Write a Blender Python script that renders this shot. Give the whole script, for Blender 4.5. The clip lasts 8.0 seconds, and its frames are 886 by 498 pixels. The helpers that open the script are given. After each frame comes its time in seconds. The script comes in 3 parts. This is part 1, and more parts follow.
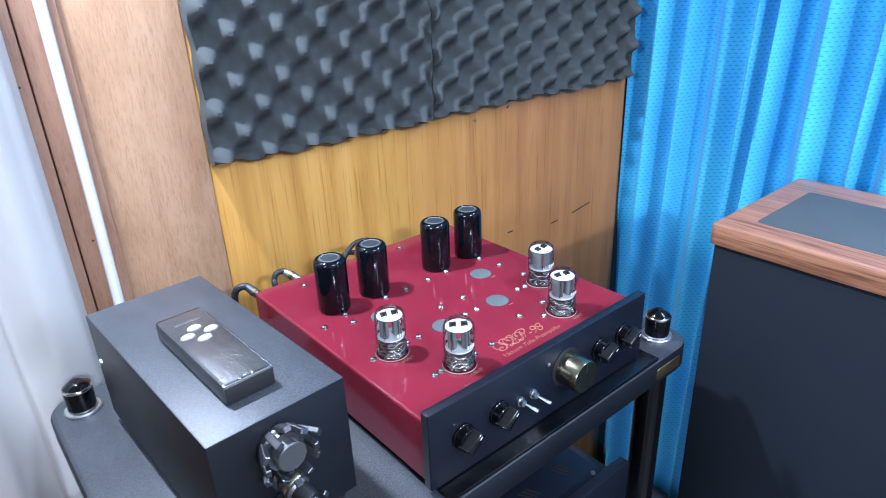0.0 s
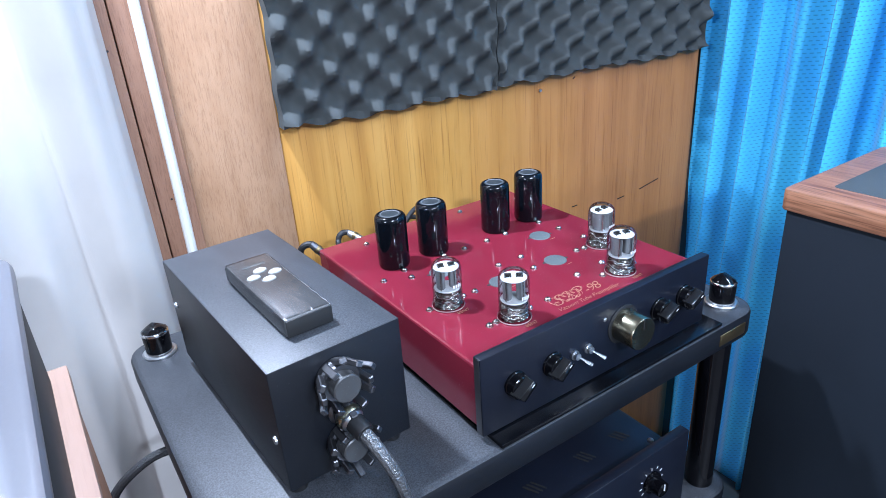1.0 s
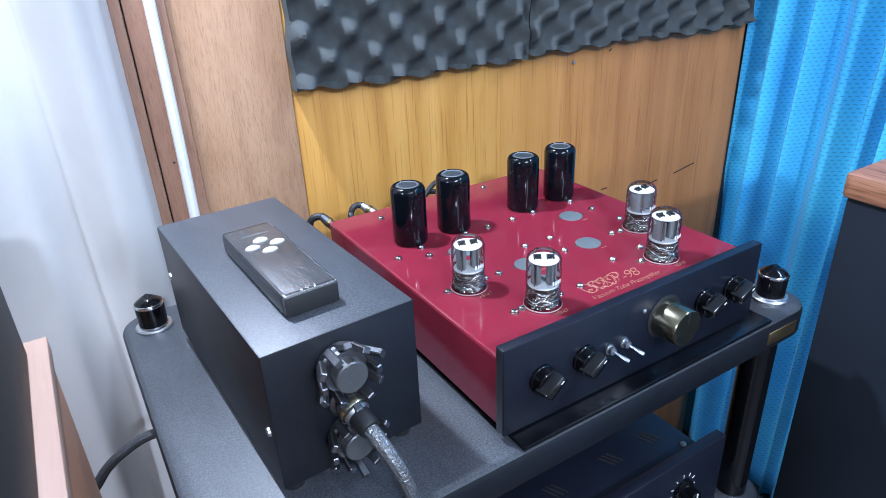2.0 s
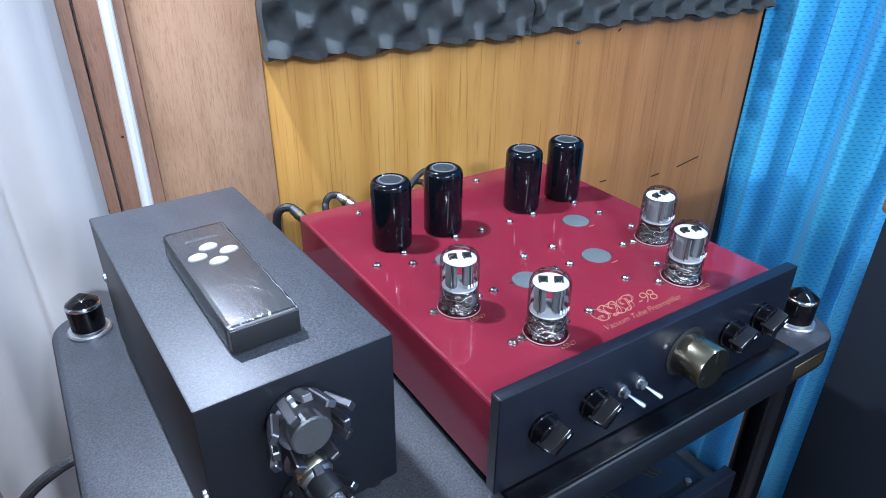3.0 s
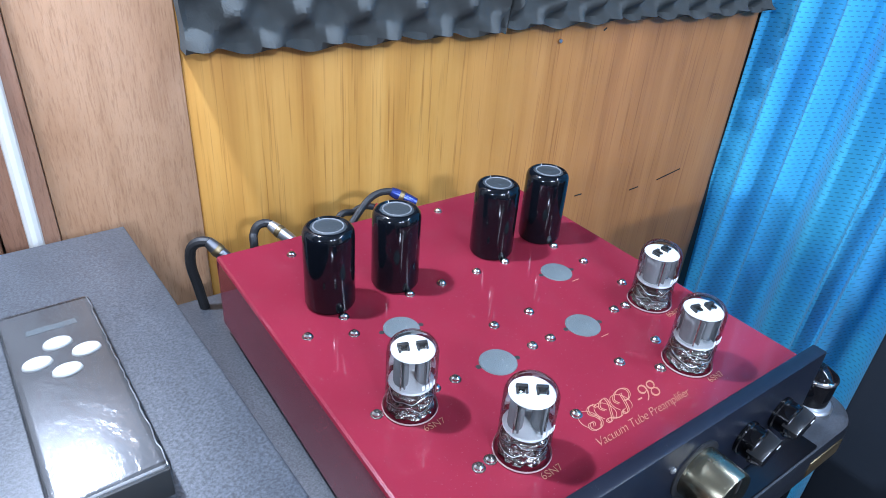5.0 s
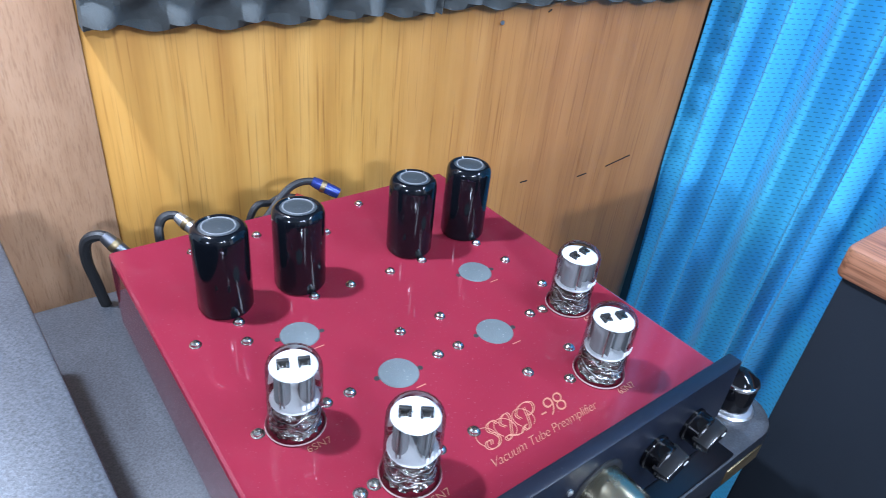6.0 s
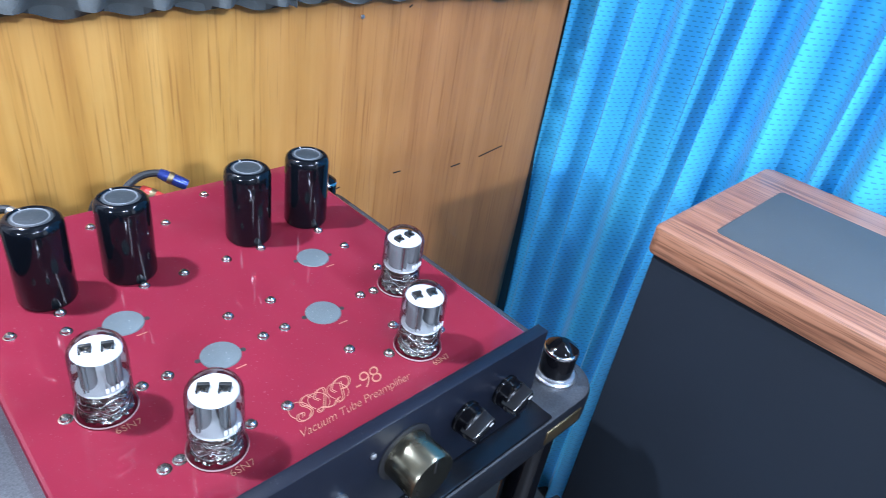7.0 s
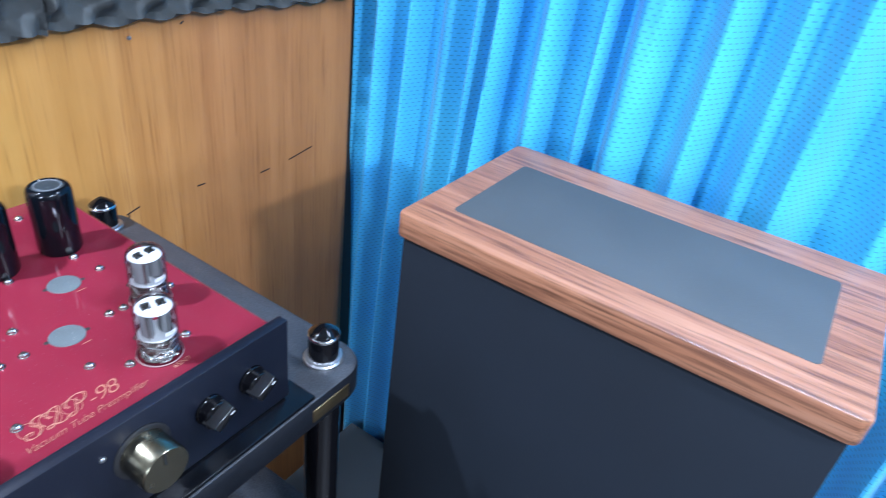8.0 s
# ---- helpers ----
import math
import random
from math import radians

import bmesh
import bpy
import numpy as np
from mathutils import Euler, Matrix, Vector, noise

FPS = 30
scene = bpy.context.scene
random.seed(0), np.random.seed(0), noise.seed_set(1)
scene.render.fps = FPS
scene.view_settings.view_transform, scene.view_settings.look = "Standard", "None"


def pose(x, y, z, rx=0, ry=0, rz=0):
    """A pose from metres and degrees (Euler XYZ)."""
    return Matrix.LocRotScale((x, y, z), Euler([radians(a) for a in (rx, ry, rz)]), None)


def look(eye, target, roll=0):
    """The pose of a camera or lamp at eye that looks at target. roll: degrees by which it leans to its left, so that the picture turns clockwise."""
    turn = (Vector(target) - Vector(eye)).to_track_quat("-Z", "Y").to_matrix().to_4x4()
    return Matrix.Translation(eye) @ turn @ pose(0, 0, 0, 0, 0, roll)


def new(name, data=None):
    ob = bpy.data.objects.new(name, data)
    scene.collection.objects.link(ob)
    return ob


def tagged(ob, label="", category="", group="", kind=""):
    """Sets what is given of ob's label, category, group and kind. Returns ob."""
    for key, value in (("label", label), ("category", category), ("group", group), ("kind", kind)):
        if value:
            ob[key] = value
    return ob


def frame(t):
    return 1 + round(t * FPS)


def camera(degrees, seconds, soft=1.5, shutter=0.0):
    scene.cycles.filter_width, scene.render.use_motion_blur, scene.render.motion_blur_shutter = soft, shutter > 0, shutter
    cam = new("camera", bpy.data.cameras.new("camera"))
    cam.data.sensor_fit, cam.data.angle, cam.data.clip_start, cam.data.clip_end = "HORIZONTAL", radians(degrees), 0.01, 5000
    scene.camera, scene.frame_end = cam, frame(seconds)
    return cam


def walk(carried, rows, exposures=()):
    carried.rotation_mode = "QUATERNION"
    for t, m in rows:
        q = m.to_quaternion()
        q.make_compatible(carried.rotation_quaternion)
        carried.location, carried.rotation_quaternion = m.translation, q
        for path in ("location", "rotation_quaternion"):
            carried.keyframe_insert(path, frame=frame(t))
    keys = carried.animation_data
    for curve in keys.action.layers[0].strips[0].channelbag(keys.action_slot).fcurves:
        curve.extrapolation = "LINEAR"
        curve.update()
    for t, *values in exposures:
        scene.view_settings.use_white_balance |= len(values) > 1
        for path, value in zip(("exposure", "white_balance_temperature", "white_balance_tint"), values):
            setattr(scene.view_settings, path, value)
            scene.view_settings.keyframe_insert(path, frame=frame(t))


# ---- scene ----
cam = camera(68.7, 8.0, soft=0.8, shutter=0.25)
PATH = [
    (0, (-0.271, -0.365, 1.418), (0.884, 1.044, 0.593), -2.4),
    (0.5, (-0.277, -0.381, 1.401), (0.766, 1.112, 0.574), -3.7),
    (1, (-0.278, -0.39, 1.384), (0.704, 1.14, 0.55), -4.1),
    (1.5, (-0.275, -0.376, 1.367), (0.671, 1.172, 0.525), -3.7),
    (2.8, (-0.206, -0.264, 1.333), (0.735, 1.225, 0.385), -0.1),
    (3, (-0.204, -0.25, 1.336), (0.752, 1.225, 0.382), 0.6),
    (3.5, (-0.191, -0.214, 1.335), (0.794, 1.233, 0.367), 1.7),
    (4, (-0.164, -0.188, 1.335), (0.847, 1.233, 0.356), 2.6),
    (5.5, (-0.101, -0.126, 1.337), (0.954, 1.211, 0.289), 5.5),
    (6, (-0.068, -0.136, 1.341), (1.022, 1.15, 0.264), 6.6),
    (6.5, (-0.048, -0.164, 1.353), (1.121, 1.056, 0.285), 8.1),
    (7, (-0.033, -0.198, 1.357), (1.239, 0.919, 0.293), 9.6),
    (7.5, (-0.02, -0.241, 1.36), (1.354, 0.758, 0.304), 9.4),
    (8, (0.014, -0.323, 1.404), (1.485, 0.539, 0.358), 7.7),
]
walk(cam, [(t, look(eye, target, roll)) for t, eye, target, roll in PATH], [(0.0, 0.0), (1.5, -0.04), (3.0, -0.20), (4.0, -0.20), (5.5, 0.03), (6.5, 0.05), (7.2, 0.09), (8.0, 0.06)])

# ---- light ----
def area_lamp(name, where, target, power, sx, sy, colour):
    data = bpy.data.lights.new(name, "AREA")
    data.shape, data.size, data.size_y, data.energy, data.color = "RECTANGLE", sx, sy, power, colour
    ob = new(name, data)
    ob.matrix_world = look(where, target)
    return ob


COOL = (0.78, 0.94, 1.25)
area_lamp("ceiling_lamp_above", (-0.22, 0.410, 1.92), (-0.20, 0.32, 0.0), 23, 0.05, 0.05, COOL)
area_lamp("ceiling_lamp_behind", (-0.50, -2.15, 2.34), (-0.50, -2.1499, 0.0), 112, 0.16, 0.16, COOL)
area_lamp("ceiling_tube", (0.06, -1.95, 2.34), (0.06, -1.9499, 0.0), 50, 0.09, 1.6, COOL)
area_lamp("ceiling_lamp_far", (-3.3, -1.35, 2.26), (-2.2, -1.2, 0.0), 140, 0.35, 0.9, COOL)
area_lamp("ceiling_lamp_right", (0.78, -0.62, 2.20), (0.7801, -0.62, 0.0), 19, 0.045, 0.9, COOL)
area_lamp("window_daylight", (1.12, -0.44, 1.46), (0.0, -0.44, 1.46), 20, 1.34, 1.18, (0.95, 1.0, 0.98))
world = bpy.data.worlds.new("world")
scene.world = world
world.use_nodes = True
world.node_tree.nodes["Background"].inputs[0].default_value = (0.75, 0.85, 1.0, 1)
world.node_tree.nodes["Background"].inputs[1].default_value = 0.15


# ---- materials ----
class Nodes:
    """A material's node tree, with short calls to add and join nodes."""

    def __init__(self, name, rough=0.5, metal=0.0, colour=(0.5, 0.5, 0.5), coat=0.0):
        self.mat = bpy.data.materials.new(name)
        self.mat.use_nodes = True
        self.tree = self.mat.node_tree
        self.bsdf = self.tree.nodes["Principled BSDF"]
        self.bsdf.inputs["Base Color"].default_value = (*colour, 1)
        self.bsdf.inputs["Roughness"].default_value = rough
        self.bsdf.inputs["Metallic"].default_value = metal
        self.bsdf.inputs["Coat Weight"].default_value = coat
        self.bsdf.inputs["Coat Roughness"].default_value = 0.06
        self.coords = None

    def add(self, kind, **values):
        node = self.tree.nodes.new(kind)
        for key, value in values.items():
            setattr(node, key, value)
        return node

    def join(self, out, into):
        self.tree.links.new(out, into)

    def place(self, scale=(1, 1, 1), uv=False):
        if self.coords is None:
            self.coords = self.add("ShaderNodeTexCoord")
        m = self.add("ShaderNodeMapping")
        m.inputs["Scale"].default_value = scale
        self.join(self.coords.outputs["UV" if uv else "Object"], m.inputs["Vector"])
        return m.outputs[0]

    def noise(self, scale, size=(1, 1, 1), detail=4, rough=0.55, distort=0.0):
        n = self.add("ShaderNodeTexNoise")
        n.inputs["Scale"].default_value = scale
        n.inputs["Detail"].default_value = detail
        n.inputs["Roughness"].default_value = rough
        n.inputs["Distortion"].default_value = distort
        self.join(self.place(size), n.inputs["Vector"])
        return n.outputs["Fac"]

    def ramp(self, value, *stops):
        r = self.add("ShaderNodeValToRGB")
        while len(r.color_ramp.elements) < len(stops):
            r.color_ramp.elements.new(0.5)
        for e, (at, colour) in zip(r.color_ramp.elements, stops):
            e.position = at
            e.color = (*colour, 1) if len(colour) == 3 else colour
        self.join(value, r.inputs[0])
        return r.outputs[0]

    def mix(self, a, b, fac, mode="MIX"):
        m = self.add("ShaderNodeMix", data_type="RGBA", blend_type=mode)
        for item, socket in ((fac, m.inputs[0]), (a, m.inputs[6]), (b, m.inputs[7])):
            if isinstance(item, (int, float)):
                socket.default_value = item
            elif isinstance(item, tuple):
                socket.default_value = (*item, 1)
            else:
                self.join(item, socket)
        return m.outputs[2]

    def maths(self, op, a, b=0.0, c=0.0):
        m = self.add("ShaderNodeMath", operation=op)
        for item, socket in zip((a, b, c), m.inputs):
            if isinstance(item, (int, float)):
                socket.default_value = item
            else:
                self.join(item, socket)
        return m.outputs[0]

    def colour(self, out):
        self.join(out, self.bsdf.inputs["Base Color"])

    def roughness(self, out, low, high):
        r = self.add("ShaderNodeMapRange")
        r.inputs["To Min"].default_value, r.inputs["To Max"].default_value = low, high
        self.join(out, r.inputs["Value"])
        self.join(r.outputs[0], self.bsdf.inputs["Roughness"])

    def bump(self, out, distance, strength=0.5):
        b = self.add("ShaderNodeBump")
        b.inputs["Distance"].default_value, b.inputs["Strength"].default_value = distance, strength
        self.join(out, b.inputs["Height"])
        self.join(b.outputs[0], self.bsdf.inputs["Normal"])


def wood(name, dark, mid, light, along, fine=90, rough=0.45, streak=0.35, coat=0.0, pore=0.5, band=26):
    """Veneer: long streaks along one axis (0 x, 1 y, 2 z), pores and slow changes of tone."""
    n = Nodes(name, rough, coat=coat)
    thin = [1.0, 1.0, 1.0]
    thin[along] = 0.035
    slow = [1.0, 1.0, 1.0]
    slow[along] = 0.18
    bands = n.noise(band, tuple(thin), 3, 0.6, 0.4)
    pores = n.noise(fine * 4, tuple(thin), 2, 0.7)
    tone = n.noise(3.2, tuple(slow), 2)
    c = n.ramp(bands, (0.30, dark), (0.48, mid), (0.70, light))
    c = n.mix(c, n.ramp(tone, (0.3, dark), (0.7, light)), streak)
    c = n.mix(c, n.ramp(pores, (0.36, (0.45, 0.45, 0.45)), (0.50, (1, 1, 1))), pore, "MULTIPLY")
    n.colour(c)
    n.roughness(bands, rough - 0.08, rough + 0.12)
    n.bump(pores, 0.0006, 0.4)
    return n.mat


def plywood(name, dark, mid, light):
    """Rotary-cut plywood: short upright pores over soft mottled patches."""
    n = Nodes(name, 0.5)
    patches = n.noise(14, (1, 1, 0.45), 5, 0.65, 0.3)
    streaks = n.noise(60, (1, 1, 0.09), 3, 0.6, 0.3)
    pores = n.noise(750, (1, 1, 0.09), 3, 0.65)
    c = n.ramp(patches, (0.30, dark), (0.50, mid), (0.68, light))
    c = n.mix(c, n.ramp(streaks, (0.32, dark), (0.62, light)), 0.35)
    c = n.mix(c, n.ramp(pores, (0.34, (0.50, 0.42, 0.38)), (0.50, (1, 1, 1))), 0.45, "MULTIPLY")
    n.colour(c)
    n.roughness(patches, 0.42, 0.6)
    n.bump(pores, 0.0006, 0.4)
    return n.mat


def painted(name, colour, rough, grain=900, depth=0.0002, vary=0.25, coat=0.0, metal=0.0, dust=0.0, spec=0.5, ior=1.5, top_sheen=0.0):
    """Paint or plastic with a fine grain, slow changes of gloss and a little dust."""
    n = Nodes(name, rough, metal, colour, coat)
    n.bsdf.inputs["Specular IOR Level"].default_value = spec
    n.bsdf.inputs["IOR"].default_value = ior
    slow = n.noise(9, detail=5)
    fine = n.noise(grain, detail=2)
    low = tuple(v * (1 - vary) for v in colour)
    c = n.mix(low, colour, n.ramp(slow, (0.3, (0, 0, 0)), (0.7, (1, 1, 1))))
    if dust:
        specks = n.ramp(n.noise(420, detail=3, rough=0.8), (0.64, (0, 0, 0)), (0.72, (1, 1, 1)))
        c = n.mix(c, (0.5, 0.5, 0.48), n.maths("MULTIPLY", specks, dust))
    if top_sheen:
        # lamp sheen painted as uneven, flecked grey on faces that look up
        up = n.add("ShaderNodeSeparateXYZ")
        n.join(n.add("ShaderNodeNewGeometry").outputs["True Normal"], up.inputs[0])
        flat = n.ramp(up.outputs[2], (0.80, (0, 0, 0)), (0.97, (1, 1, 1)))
        sheen_mask = n.maths("MULTIPLY", flat, n.maths("MULTIPLY", n.ramp(n.noise(26, (1, 0.4, 1), 5, 0.65, 0.6), (0.25, (0.55, 0.55, 0.55)), (0.75, (1, 1, 1))), top_sheen))
        flecks = n.ramp(n.noise(650, detail=3, rough=0.75), (0.36, (0.35, 0.35, 0.35)), (0.68, (1.3, 1.3, 1.3)))
        c = n.mix(c, n.mix((0.30, 0.32, 0.35), flecks, 1.0, "MULTIPLY"), sheen_mask)
    n.colour(c)
    n.roughness(slow, max(rough * 0.6, rough - 0.07), min(rough * 1.6, rough + 0.08))
    if depth:
        n.bump(fine, depth, 0.5)
    return n.mat


def metal(name, colour, rough):
    n = Nodes(name, rough, 1.0, colour)
    n.roughness(n.noise(60), rough * 0.7, rough * 1.4)
    return n.mat


def thin_glass(name, tint, rough, ior=1.45, crinkle=0.0):
    """Thin clear glass: light passes straight, with a gloss that grows towards the rim."""
    n = Nodes(name)
    clear, gloss, both, rim = n.add("ShaderNodeBsdfTransparent"), n.add("ShaderNodeBsdfGlossy"), n.add("ShaderNodeMixShader"), n.add("ShaderNodeFresnel")
    clear.inputs[0].default_value = (*tint, 1)
    gloss.inputs["Roughness"].default_value = rough
    rim.inputs["IOR"].default_value = ior
    if crinkle:
        b = n.add("ShaderNodeBump")
        b.inputs["Distance"].default_value, b.inputs["Strength"].default_value = crinkle, 0.7
        n.join(n.noise(45, (1, 0.35, 1), 4, 0.6, 0.8), b.inputs["Height"])
        n.join(b.outputs[0], gloss.inputs["Normal"])
    n.join(n.maths("MULTIPLY", rim.outputs[0], 0.85), both.inputs[0])
    n.join(clear.outputs[0], both.inputs[1])
    n.join(gloss.outputs[0], both.inputs[2])
    n.join(both.outputs[0], n.tree.nodes["Material Output"].inputs[0])
    return n.mat


def wall_veneer():
    n = Nodes("amber_veneer", 0.42)
    thin, slow = (1, 1, 0.03), (1, 1, 0.12)
    bands = n.noise(34, thin, 4, 0.62, 0.3)
    pores = n.noise(300, (1, 1, 0.02), 2, 0.7)
    tone = n.noise(4.5, slow, 2)
    blotch = n.noise(11, (1, 1, 0.5), 5, 0.6)
    c = n.ramp(bands, (0.28, (0.48, 0.220, 0.046)), (0.46, (0.58, 0.285, 0.064)), (0.70, (0.65, 0.342, 0.090)))
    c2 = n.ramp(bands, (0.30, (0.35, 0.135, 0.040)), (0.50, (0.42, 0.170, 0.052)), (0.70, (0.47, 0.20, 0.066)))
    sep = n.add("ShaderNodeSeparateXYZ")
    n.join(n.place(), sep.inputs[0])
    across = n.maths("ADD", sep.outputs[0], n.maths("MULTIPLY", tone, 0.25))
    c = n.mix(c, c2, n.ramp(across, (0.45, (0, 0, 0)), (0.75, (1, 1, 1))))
    c = n.mix(c, n.ramp(pores, (0.30, (0.6, 0.5, 0.45)), (0.44, (1, 1, 1))), 0.7, "MULTIPLY")
    c = n.mix(c, n.ramp(blotch, (0.30, (0.78, 0.74, 0.7)), (0.55, (1, 1, 1))), 0.5, "MULTIPLY")
    n.colour(c)
    n.roughness(blotch, 0.36, 0.55)
    n.bump(pores, 0.0005, 0.35)
    return n.mat


def curtain_cloth(name, colour, deep, dashes):
    n = Nodes(name, 0.62, colour=colour)
    n.bsdf.inputs["Sheen Weight"].default_value = 0.25
    uv = n.add("ShaderNodeSeparateXYZ")
    n.join(n.place(uv=True), uv.inputs[0])
    c = n.mix(deep, colour, n.ramp(n.noise(5), (0.35, (0, 0, 0)), (0.65, (1, 1, 1))))
    if dashes:
        row = n.maths("MULTIPLY", uv.outputs[1], 1 / 0.0072)
        step = n.maths("FLOOR", row)
        shift = n.maths("MULTIPLY", n.maths("MODULO", step, 2.0), 0.5)
        col = n.maths("FRACT", n.maths("ADD", n.maths("MULTIPLY", uv.outputs[0], 1 / 0.0125), shift))
        inside = n.maths("MULTIPLY", n.maths("LESS_THAN", col, 0.52), n.maths("LESS_THAN", n.maths("FRACT", row), 0.24))
        c = n.mix(c, tuple(v * 0.30 for v in deep), n.maths("MULTIPLY", inside, 0.55))
        n.bump(n.maths("SUBTRACT", 1.0, inside), 0.0006, 0.6)
    else:
        weave = n.noise(500, (1, 1, 0.2))
        n.bump(weave, 0.0004, 0.4)
    n.colour(c)
    through_cloth, both = n.add("ShaderNodeBsdfTranslucent"), n.add("ShaderNodeMixShader")
    n.join(n.mix(c, (1.0, 0.95, 0.72), 1.0, "MULTIPLY"), through_cloth.inputs[0])
    both.inputs[0].default_value = 0.22
    n.join(n.bsdf.outputs[0], both.inputs[1])
    n.join(through_cloth.outputs[0], both.inputs[2])
    n.join(both.outputs[0], n.tree.nodes["Material Output"].inputs[0])
    return n.mat


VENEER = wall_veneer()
BOARD = plywood("tan_board", (0.32, 0.165, 0.086), (0.42, 0.232, 0.128), (0.48, 0.280, 0.162))
BATTEN = plywood("brown_batten", (0.22, 0.105, 0.062), (0.31, 0.155, 0.094), (0.37, 0.198, 0.124))
GAP_SHADE = wood("dark_stained_wood", (0.012, 0.008, 0.005), (0.02, 0.012, 0.008), (0.03, 0.018, 0.011), 2)
SIDE_WOOD = wood("reddish_side_wood", (0.16, 0.070, 0.040), (0.24, 0.11, 0.062), (0.30, 0.15, 0.09), 2)
WALNUT = wood("reddish_walnut", (0.11, 0.038, 0.022), (0.31, 0.130, 0.068), (0.40, 0.190, 0.110), 1, pore=0.85, fine=80, rough=0.36, streak=0.15, coat=0.1, band=120)
LIT_WOOD = wood("pale_pink_board", (0.29, 0.175, 0.130), (0.32, 0.195, 0.145), (0.34, 0.215, 0.162), 1, streak=0.5, pore=0.1)
FOAM = painted("charcoal_foam", (0.052, 0.058, 0.057), 0.95, 700, 0.0012, 0.25)
BLUE = curtain_cloth("blue_curtain_cloth", (0.072, 0.565, 0.85), (0.042, 0.44, 0.84), True)
WHITE = curtain_cloth("white_curtain_cloth", (0.66, 0.63, 0.60), (0.59, 0.56, 0.535), False)
PLASTER = painted("white_plaster", (0.72, 0.72, 0.70), 0.8, 60, 0.001, 0.08)
CONDUIT = painted("white_plastic", (0.80, 0.78, 0.72), 0.4, 200, 0.0, 0.08)
LOW_BOUNCE = painted("grey_plaster", (0.13, 0.125, 0.12), 0.8, 60, 0.001, 0.08)
FLOOR = painted("grey_floor", (0.055, 0.05, 0.048), 0.45, 40, 0.0003, 0.3)
RED = painted("crimson_enamel", (0.185, 0.0155, 0.030), 0.05, 900, 0.0, 0.10, dust=0.16, spec=0.5)
POWDER = painted("black_powder_coat", (0.004, 0.0055, 0.009), 0.44, 1500, 0.00022, 0.2, dust=0.05, spec=0.45, top_sheen=0.23)
SATIN = painted("black_satin", (0.004, 0.0055, 0.009), 0.46, 700, 0.0002, 0.25, dust=0.05, spec=0.4, top_sheen=0.19)
GLOSS = painted("black_gloss", (0.003, 0.003, 0.004), 0.03, 300, 0.0, 0.2, spec=0.4)
KNOB = painted("black_knob_plastic", (0.005, 0.005, 0.006), 0.16, 300, 0.0, 0.2, spec=0.8)
CAN_TOP = painted("dusty_grey_cap", (0.035, 0.042, 0.046), 0.4, 600, 0.0002, 0.4, dust=0.3)
CAP_RING = painted("pale_grey_ring", (0.17, 0.18, 0.19), 0.45, 600, 0.0002, 0.4)
CAN = painted("black_shrink_sleeve", (0.003, 0.004, 0.006), 0.10, 300, 0.0, 0.2, spec=0.33)
PANEL = painted("black_anodised", (0.006, 0.0080, 0.015), 0.36, 900, 0.00008, 0.25, dust=0.05, spec=0.32)
BOARD_BLACK = painted("semi_gloss_black", (0.003, 0.0035, 0.005), 0.22, 300, 0.0001, 0.25, spec=0.35)
RUBBER = painted("black_rubber", (0.009, 0.009, 0.010), 0.55, 500, 0.0002)
SLATE = painted("slate_grey_mat", (0.050, 0.062, 0.068), 0.7, 900, 0.0004, 0.2, dust=0.1)
CABINET = painted("black_cloth", (0.005, 0.0095, 0.016), 0.75, 1400, 0.0002, 0.2, spec=0.3)
GREY_SLAB = painted("lilac_grey_plastic", (0.11, 0.11, 0.125), 0.35, 200, 0.0001, 0.1)
CHROME = metal("chrome", (0.80, 0.80, 0.80), 0.12)
BOLT = metal("dull_bolt_steel", (0.50, 0.49, 0.47), 0.20)
STEEL = metal("brushed_steel", (0.50, 0.51, 0.52), 0.35)
BRONZE = metal("dark_brass", (0.30, 0.27, 0.19), 0.24)
GUNMETAL = metal("gunmetal", (0.17, 0.17, 0.18), 0.40)
CREAM_BRASS = metal("pale_brass", (0.55, 0.52, 0.36), 0.28)
BRASS = metal("gold_plate", (0.24, 0.18, 0.10), 0.4)
PEWTER = painted("worn_pewter", (0.15, 0.15, 0.15), 0.36, 260, 0.0002, 0.5, metal=0.5, dust=0.35)
VENT = painted("grey_gauze", (0.11, 0.135, 0.14), 0.6, 1600, 0.0015, 0.5, dust=0.45)
MICA = painted("white_mica", (0.66, 0.67, 0.67), 0.3, 400, 0.0001, 0.06)
KEY = painted("pale_key", (0.46, 0.45, 0.42), 0.35, 400, 0.0001, 0.2)
BASE_RING = painted("glass_flare", (0.42, 0.27, 0.27), 0.3, 300, 0.0, 0.3)
PLATE = painted("grey_anode", (0.23, 0.235, 0.24), 0.6, 300, 0.0001, 0.4, metal=0.0, spec=0.25)
BLACK = painted("dull_black", (0.01, 0.01, 0.01), 0.6, 300, 0.0, 0.1)
GETTER = painted("silver_getter", (0.52, 0.49, 0.46), 0.22, 420, 0.004, 0.8, metal=1.0)
PRINT = painted("gold_print", (0.40, 0.17, 0.105), 0.5, 400, 0.0, 0.2)
WHITE_PRINT = painted("white_print", (0.75, 0.75, 0.75), 0.5, 400, 0.0, 0.1)
GLASS = thin_glass("clear_glass", (0.98, 0.985, 0.985), 0.015, 1.38)
WRAP = thin_glass("clear_wrap", (0.90, 0.90, 0.91), 0.20, 1.6, 0.005)
BRAID = painted("silver_braid", (0.26, 0.265, 0.27), 0.32, 420, 0.005, 0.85, metal=0.6, dust=0.4)
DARK_BRAID = painted("dark_braid", (0.03, 0.03, 0.034), 0.5, 600, 0.003, 0.5, dust=0.35)
